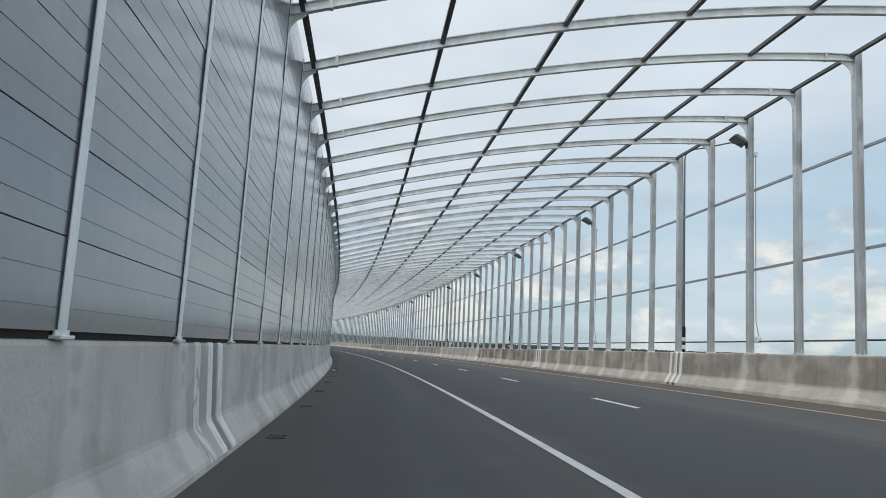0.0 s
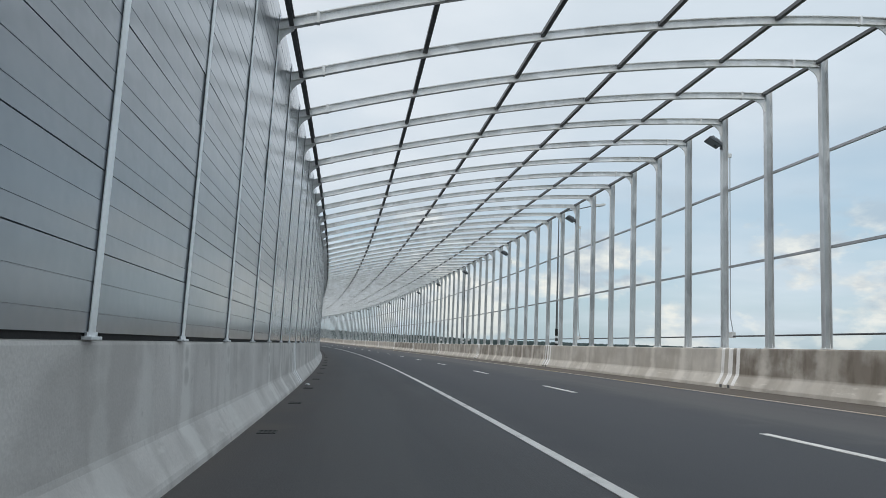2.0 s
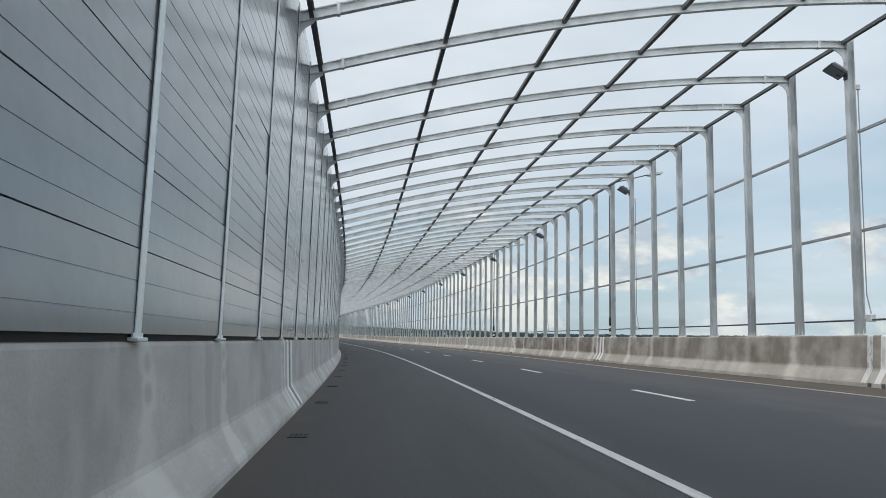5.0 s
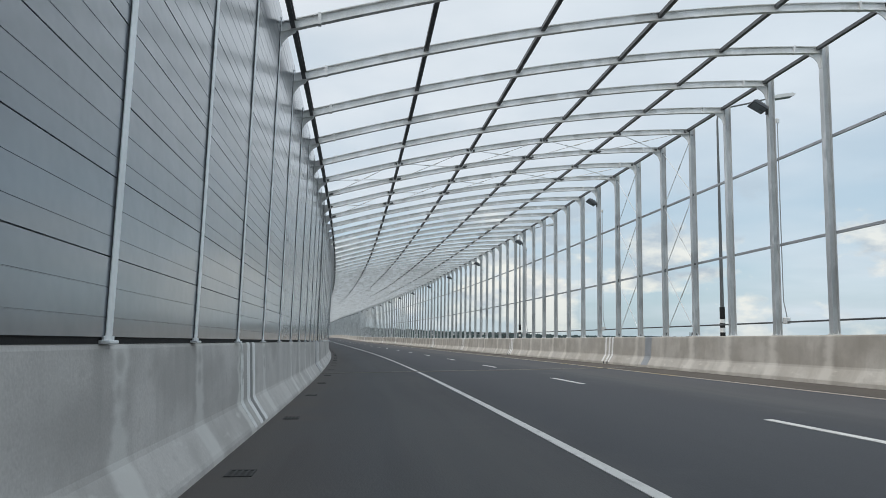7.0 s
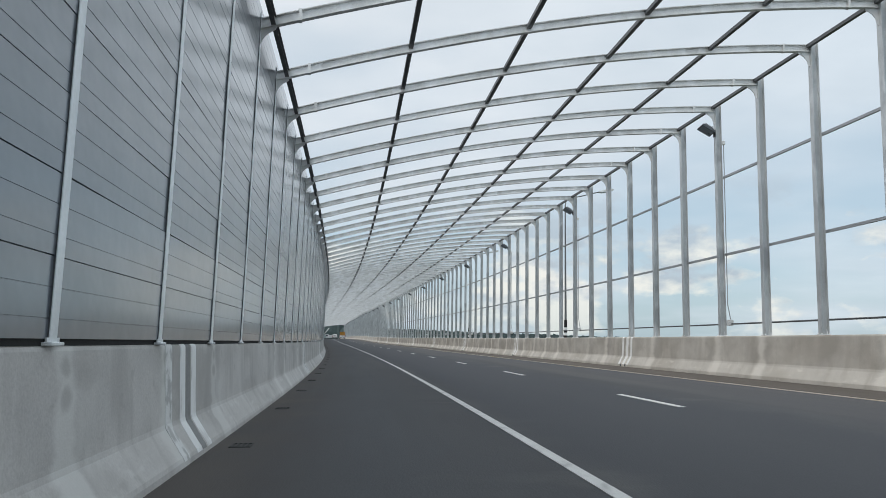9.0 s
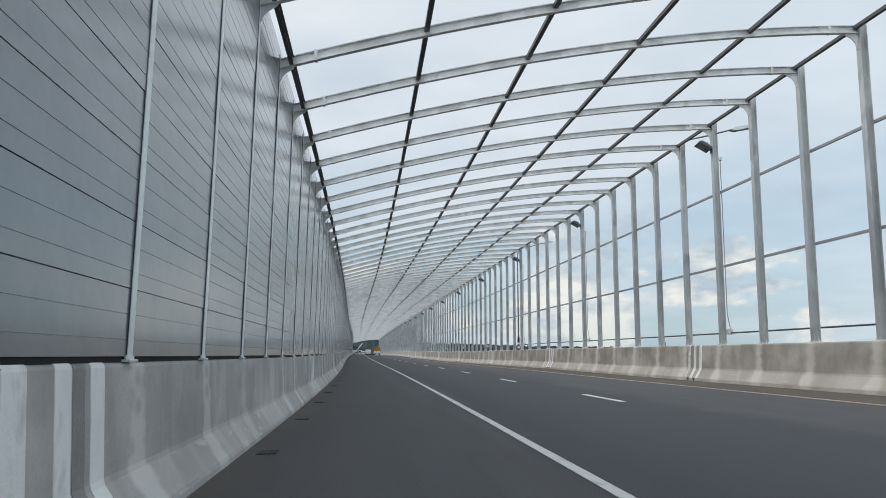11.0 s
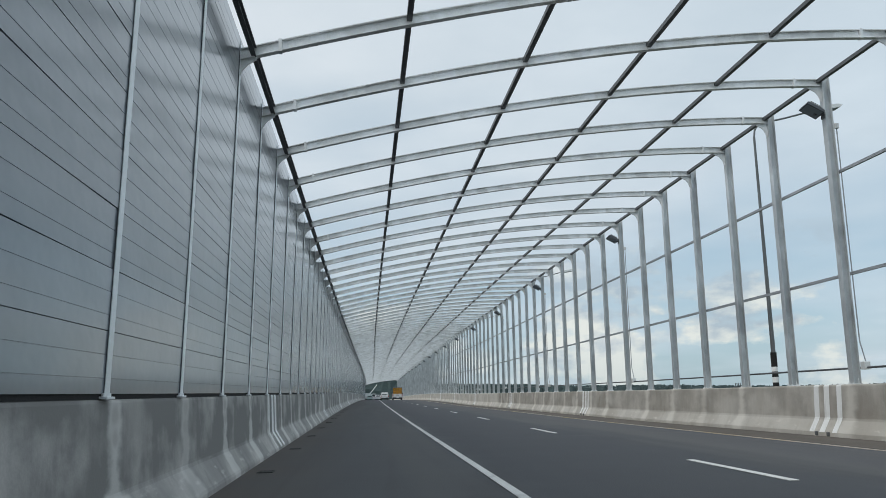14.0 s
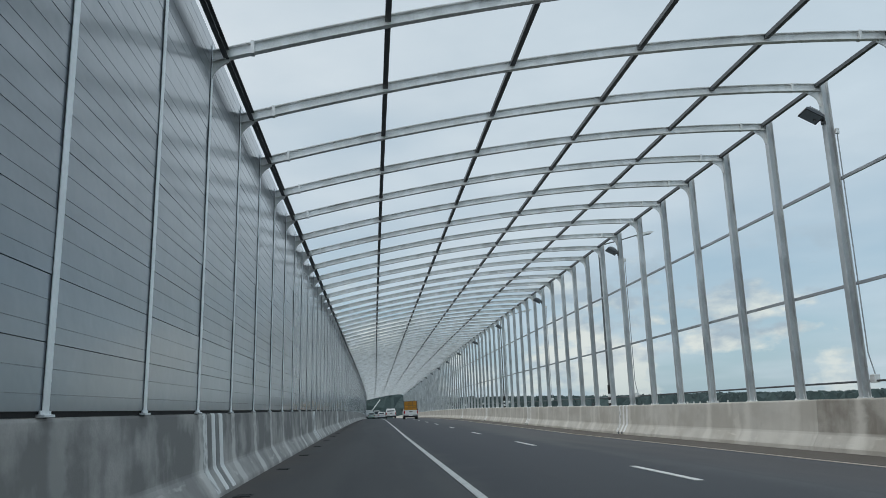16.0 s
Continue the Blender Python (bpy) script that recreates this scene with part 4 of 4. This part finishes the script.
def pickup(s, u, label, loaded):
    t = thing("pickup_truck", frame_at(s, u, 0.0), label, "pickup truck")
    w = 1.80
    side = [(0.0, 0.55), (0.0, 1.08), (0.04, 1.12), (1.55, 1.12), (1.60, 1.14), (1.72, 1.70), (1.95, 1.76), (2.75, 1.72), (3.30, 1.18), (3.5, 1.10), (4.75, 1.02), (5.0, 0.86), (5.02, 0.5), (4.6, 0.42), (0.5, 0.42)]
    part("body", shell(side, w, 1.1, 0.16), CAR_WHITE, t)
    part("tailgate", box(-w / 2 + 0.16, w / 2 - 0.16, -0.035, 0.005, 0.62, 1.09, 0.012), CAR_WHITE, t)
    part("tailgate_badge", box(-0.20, 0.20, -0.042, -0.034, 0.86, 0.97), BLACK, t, "dark badge shape")
    part("bumper", box(-w / 2 + 0.03, w / 2 - 0.03, -0.16, 0.02, 0.40, 0.56, 0.03), CHROME, t, "chrome rear bumper")
    part("number_plate", box(-0.24, 0.24, -0.172, -0.160, 0.43, 0.53), CAR_WHITE, t, "plain pale plate")
    part("rear_window", prism([(1.635, 1.22), (1.735, 1.64), (1.715, 1.645), (1.612, 1.225)], -w / 2 + 0.25, w / 2 - 0.25, "x"), GLASS_DARK, t, "dark rear window")
    for sx in (-1, 1):
        part("side_window", prism([(1.8, 1.2), (1.88, 1.62), (2.7, 1.62), (3.1, 1.2)], sx * (w / 2 - 0.115) - 0.012, sx * (w / 2 - 0.115) + 0.012, "x"), GLASS_DARK, t)
        part("mirror", box(sx * (w / 2 + 0.09) - 0.1, sx * (w / 2 + 0.09) + 0.1, 2.9, 3.0, 1.12, 1.32, 0.02), BLACK, t, "black door mirror")
    part("underbody", box(-w / 2 + 0.15, w / 2 - 0.15, 0.3, 4.6, 0.26, 0.45), BLACK, t)
    wheels(t, w, (1.15, 4.2), 0.36)
    tail(t, w, 0.86, -0.01)
    if loaded:
        cage = bmesh.new()
        for x in (-0.82, 0.82):
            for y in (0.02, 0.75, 1.5):
                add_tube(cage, (x, y, 1.1), (x, y, 2.28), 0.022, 6)
            for z in (1.3, 1.6, 1.9, 2.15, 2.28):
                add_tube(cage, (x, 0.02, z), (x, 1.5, z), 0.016, 6)
        for z in (1.3, 2.28):
            add_tube(cage, (-0.82, 1.5, z), (0.82, 1.5, z), 0.018, 6)
        for z in (1.14, 1.42, 1.69, 2.0, 2.24):
            add_tube(cage, (-0.82, 0.02, z), (0.82, 0.02, z), 0.02 if z < 1.2 or z > 2.2 else 0.010, 6)
        for x in (-0.30, 0.24):
            add_tube(cage, (x, 0.02, 1.14), (x, 0.02, 2.24), 0.010, 6)
        part("cage", cage, CAGE, t, "dark tubular cage round the load bed")
        for r in range(4):
            for c in range(3):
                for d in range(2):
                    x0, y0, z0 = -0.78 + c * 0.52, 0.08 + d * 0.70, 1.13 + r * 0.275
                    bm = box(x0, x0 + 0.49, y0, y0 + 0.68, z0, z0 + 0.255)
                    bmesh.ops.subdivide_edges(bm, edges=bm.edges[:], cuts=2, use_grid_fill=True)
                    bmesh.ops.inset_individual(bm, faces=bm.faces[:], thickness=0.016, depth=-0.012)
                    part("crate", bm, CRATE, t, "orange slatted plastic crate")
    return t


def hatch(name, s, u, label, category, w, length, height, paint, van=False):
    t = thing(name, frame_at(s, u, 0.0), label, category)
    a = height
    if van:
        side = [(0.0, 0.5), (0.02, 1.2), (0.12, a - 0.12), (0.35, a), (length - 1.4, a), (length - 0.45, 1.25), (length - 0.05, 0.95), (length, 0.5), (length - 0.4, 0.35), (0.3, 0.35)]
    else:
        side = [(0.0, 0.5), (0.0, 0.92), (0.10, 0.98), (0.42, a - 0.12), (0.75, a), (length * 0.52, a - 0.02), (length * 0.70, 0.98), (length - 0.25, 0.80), (length, 0.62), (length - 0.1, 0.35), (0.2, 0.35)]
    part("body", shell(side, w, 0.98, 0.14), paint, t)
    if van:
        part("rear_window", prism([(0.03, 1.22), (0.10, a - 0.2), (0.085, a - 0.2), (0.012, 1.22)], -w / 2 + 0.26, w / 2 - 0.26, "x"), GLASS_DARK, t, "dark rear window")
    else:
        part("rear_window", prism([(0.13, 1.02), (0.40, a - 0.16), (0.38, a - 0.15), (0.105, 1.02)], -w / 2 + 0.25, w / 2 - 0.25, "x"), GLASS_DARK, t, "dark rear window")
    for sx in (-1, 1):
        part("side_window", prism([(0.6, 1.05), (0.8, a - 0.14), (length * 0.5, a - 0.14), (length * 0.62, 1.05)], sx * (w / 2 - 0.09) - 0.012, sx * (w / 2 - 0.09) + 0.012, "x"), GLASS_DARK, t)
    part("bumper", box(-w / 2 + 0.03, w / 2 - 0.03, -0.08, 0.1, 0.34, 0.56, 0.03), paint, t)
    part("number_plate", box(-0.24, 0.24, -0.03, -0.012, 0.70, 0.80), CAR_WHITE, t, "plain pale plate")
    part("underbody", box(-w / 2 + 0.15, w / 2 - 0.15, 0.2, length - 0.3, 0.2, 0.4), BLACK, t)
    wheels(t, w, (0.75, length - 0.85), 0.31)
    tail(t, w, 0.84, 0.0, 0.26)
    return t


pickup(174.3, 6.75, "white pickup truck loaded with stacked orange plastic crates", True)
pickup(192.0, 5.1, "plain white pickup truck with an empty bed", False)
hatch("hatchback_car", 209.0, 3.85, "white hatchback car on the road ahead", "car", 1.7, 4.0, 1.5, CAR_WHITE)
hatch("hatchback_car", 213.0, 1.55, "pale green hatchback car on the road ahead", "car", 1.7, 4.0, 1.5, CAR_GREEN)
hatch("minibus", 220.0, 2.9, "white high-roofed minibus on the road ahead", "minibus", 1.75, 4.9, 2.1, CAR_WHITE, True)

# ---------------------------------------------------------------- land below and distance
FIELD = mat("low green land", (0.06, 0.085, 0.05), 0.95, spread=0.4, scale=0.01, fine_scale=0.15, bump=0,
            dirt=(0.11, 0.10, 0.07), dirt_scale=(0.006, 0.006, 1), dirt_amount=0.7)
# far foliage; the bluish haze of distance is put into its colour
LEAF = mat("dark foliage", (0.050, 0.074, 0.074), 0.95, spread=0.4, scale=0.05, fine_scale=0.5, bump=0)
g = bmesh.new()
ring = [g.verts.new((4500 * math.cos(k * math.tau / 64), 4500 * math.sin(k * math.tau / 64) + 200, -9.0)) for k in range(64)]
g.faces.new(ring)
ground = finish("ground", g, FIELD)
tagged(ground, "flat green lowland far below the viaduct", "ground", kind="structure")


def woods(name, n, place, label):
    """Many rough crowns, each a lumpy low heap of leaves."""
    vs, fs = [], []
    for i in range(n):
        cx, cy, r, h = place(i)
        o = len(vs)
        k = 9
        for ring_i, (f, z) in enumerate(((0.75, 0.0), (1.0, 0.35), (0.8, 0.72), (0.35, 0.95))):
            for j in range(k):
                a = j * math.tau / k
                q = r * f * random.uniform(0.75, 1.2)
                vs.append((cx + q * math.cos(a), cy + q * math.sin(a), -9 + h * z * random.uniform(0.88, 1.1)))
        for ring_i in range(3):
            for j in range(k):
                a, b = o + ring_i * k + j, o + ring_i * k + (j + 1) % k
                fs.append((a, b, b + k, a + k))
        fs.append(tuple(o + 3 * k + j for j in range(k)))
    me = bpy.data.meshes.new(name)
    me.from_pydata(vs, [], fs)
    me.materials.append(LEAF)
    ob = new(name, me)
    return tagged(ob, label, "woods", kind="stuff")


def belt(i):
    az = random.uniform(-6, 75)                          # degrees from ahead, to the right
    d = random.uniform(255, 340)
    rise = float(np.interp(az, [-6, -2, 6, 12, 20, 40, 75], [1.75, 1.62, 1.36, 1.27, 1.03, 0.95, 0.9])) * random.uniform(0.93, 1.0)
    x, y = -35 + d * math.sin(radians(az)), 327 + d * math.cos(radians(az))
    return x, y, random.uniform(3.5, 7.5), 10.8 + d * math.tan(radians(rise))


woods("far_woods", 3200, belt, "dark green belt of far trees on the lowland")


def hill(i):
    x = random.uniform(-330, -60)
    y = 1250 + random.uniform(-60, 60)
    top = 31 * math.exp(-((x + 182) / 65) ** 2) + 3
    return x, y, random.uniform(14, 26), 9 + top * random.uniform(0.75, 1.0)


woods("wooded_hill", 420, hill, "low wooded hill beyond the end of the canopy")


# white pillars among the far trees
PILLAR = mat("white plaster", (0.75, 0.75, 0.73), 0.8, spread=0.1, scale=1, fine_scale=6)
for k, az in enumerate((4.4, 7.9, 9.8, 10.7, 11.1, 11.5, 11.95, 12.6, 13.2)):
    d = 232 + 4 * (k % 3)
    t = thing("pillar", pose(-35 + d * math.sin(radians(az)), 327 + d * math.cos(radians(az)), -9), "slender white pillar standing among far trees", "pillar", "white pillars")
    if "shaft" not in PROTO:
        PROTO["shaft"] = part("shaft", box(-0.16, 0.16, -0.16, 0.16, 0, 14.2, 0.03), PILLAR, t)
        PROTO["cap"] = part("cap", prism([(-0.2, 14.2), (0.2, 14.2), (0.12, 14.5), (-0.12, 14.5)], -0.2, 0.2), PILLAR, t)
    else:
        again(PROTO["shaft"], t, Matrix.Identity(4))
        again(PROTO["cap"], t, Matrix.Identity(4))

# a crane lorry parked beyond the cars
t = thing("crane_lorry", frame_at(226.0, 0.9, 0.0), "white lorry with a raised white crane boom", "lorry")
part("body", shell([(0.0, 0.8), (0.0, 1.5), (0.1, 1.55), (4.2, 1.55), (4.3, 2.4), (4.5, 2.5), (5.6, 2.5), (6.1, 1.6), (6.15, 0.7), (5.8, 0.55), (0.2, 0.7)], 2.2, 2.0, 0.1), CAR_WHITE, t)
part("boom", add_tube(bmesh.new(), (0.2, 2.0, 1.5), (3.2, 3.0, 5.3), 0.20, 8, 0.13), CAR_WHITE, t, "raised white boom")
part("winch_post", box(-0.15, 0.55, 1.6, 2.4, 1.5, 2.2, 0.04), CAR_WHITE, t)
part("underbody", box(-0.8, 0.8, 0.3, 5.8, 0.4, 0.85), BLACK, t)
wheels(t, 2.2, (1.3, 5.0), 0.46)


# crumpled litter in the gutter
def litter(s, u, size, label):
    t = thing("litter", frame_at(s, u, 0.0), label, "litter")
    bm = bmesh.new()
    bmesh.ops.create_icosphere(bm, subdivisions=2, radius=size / 2)
    for v in bm.verts:
        v.co = Vector((v.co.x, v.co.y * 1.3, v.co.z * 0.55)) * random.uniform(0.72, 1.15)
        v.co.z = max(v.co.z + size * 0.2, 0.002)
    part("wrap", bm, LIMEWASH, t)


litter(5.38, 0.43, 0.17, "crumpled pale plastic litter lying in the gutter")
litter(17.68, 0.40, 0.12, "small crumpled white litter lying in the gutter")
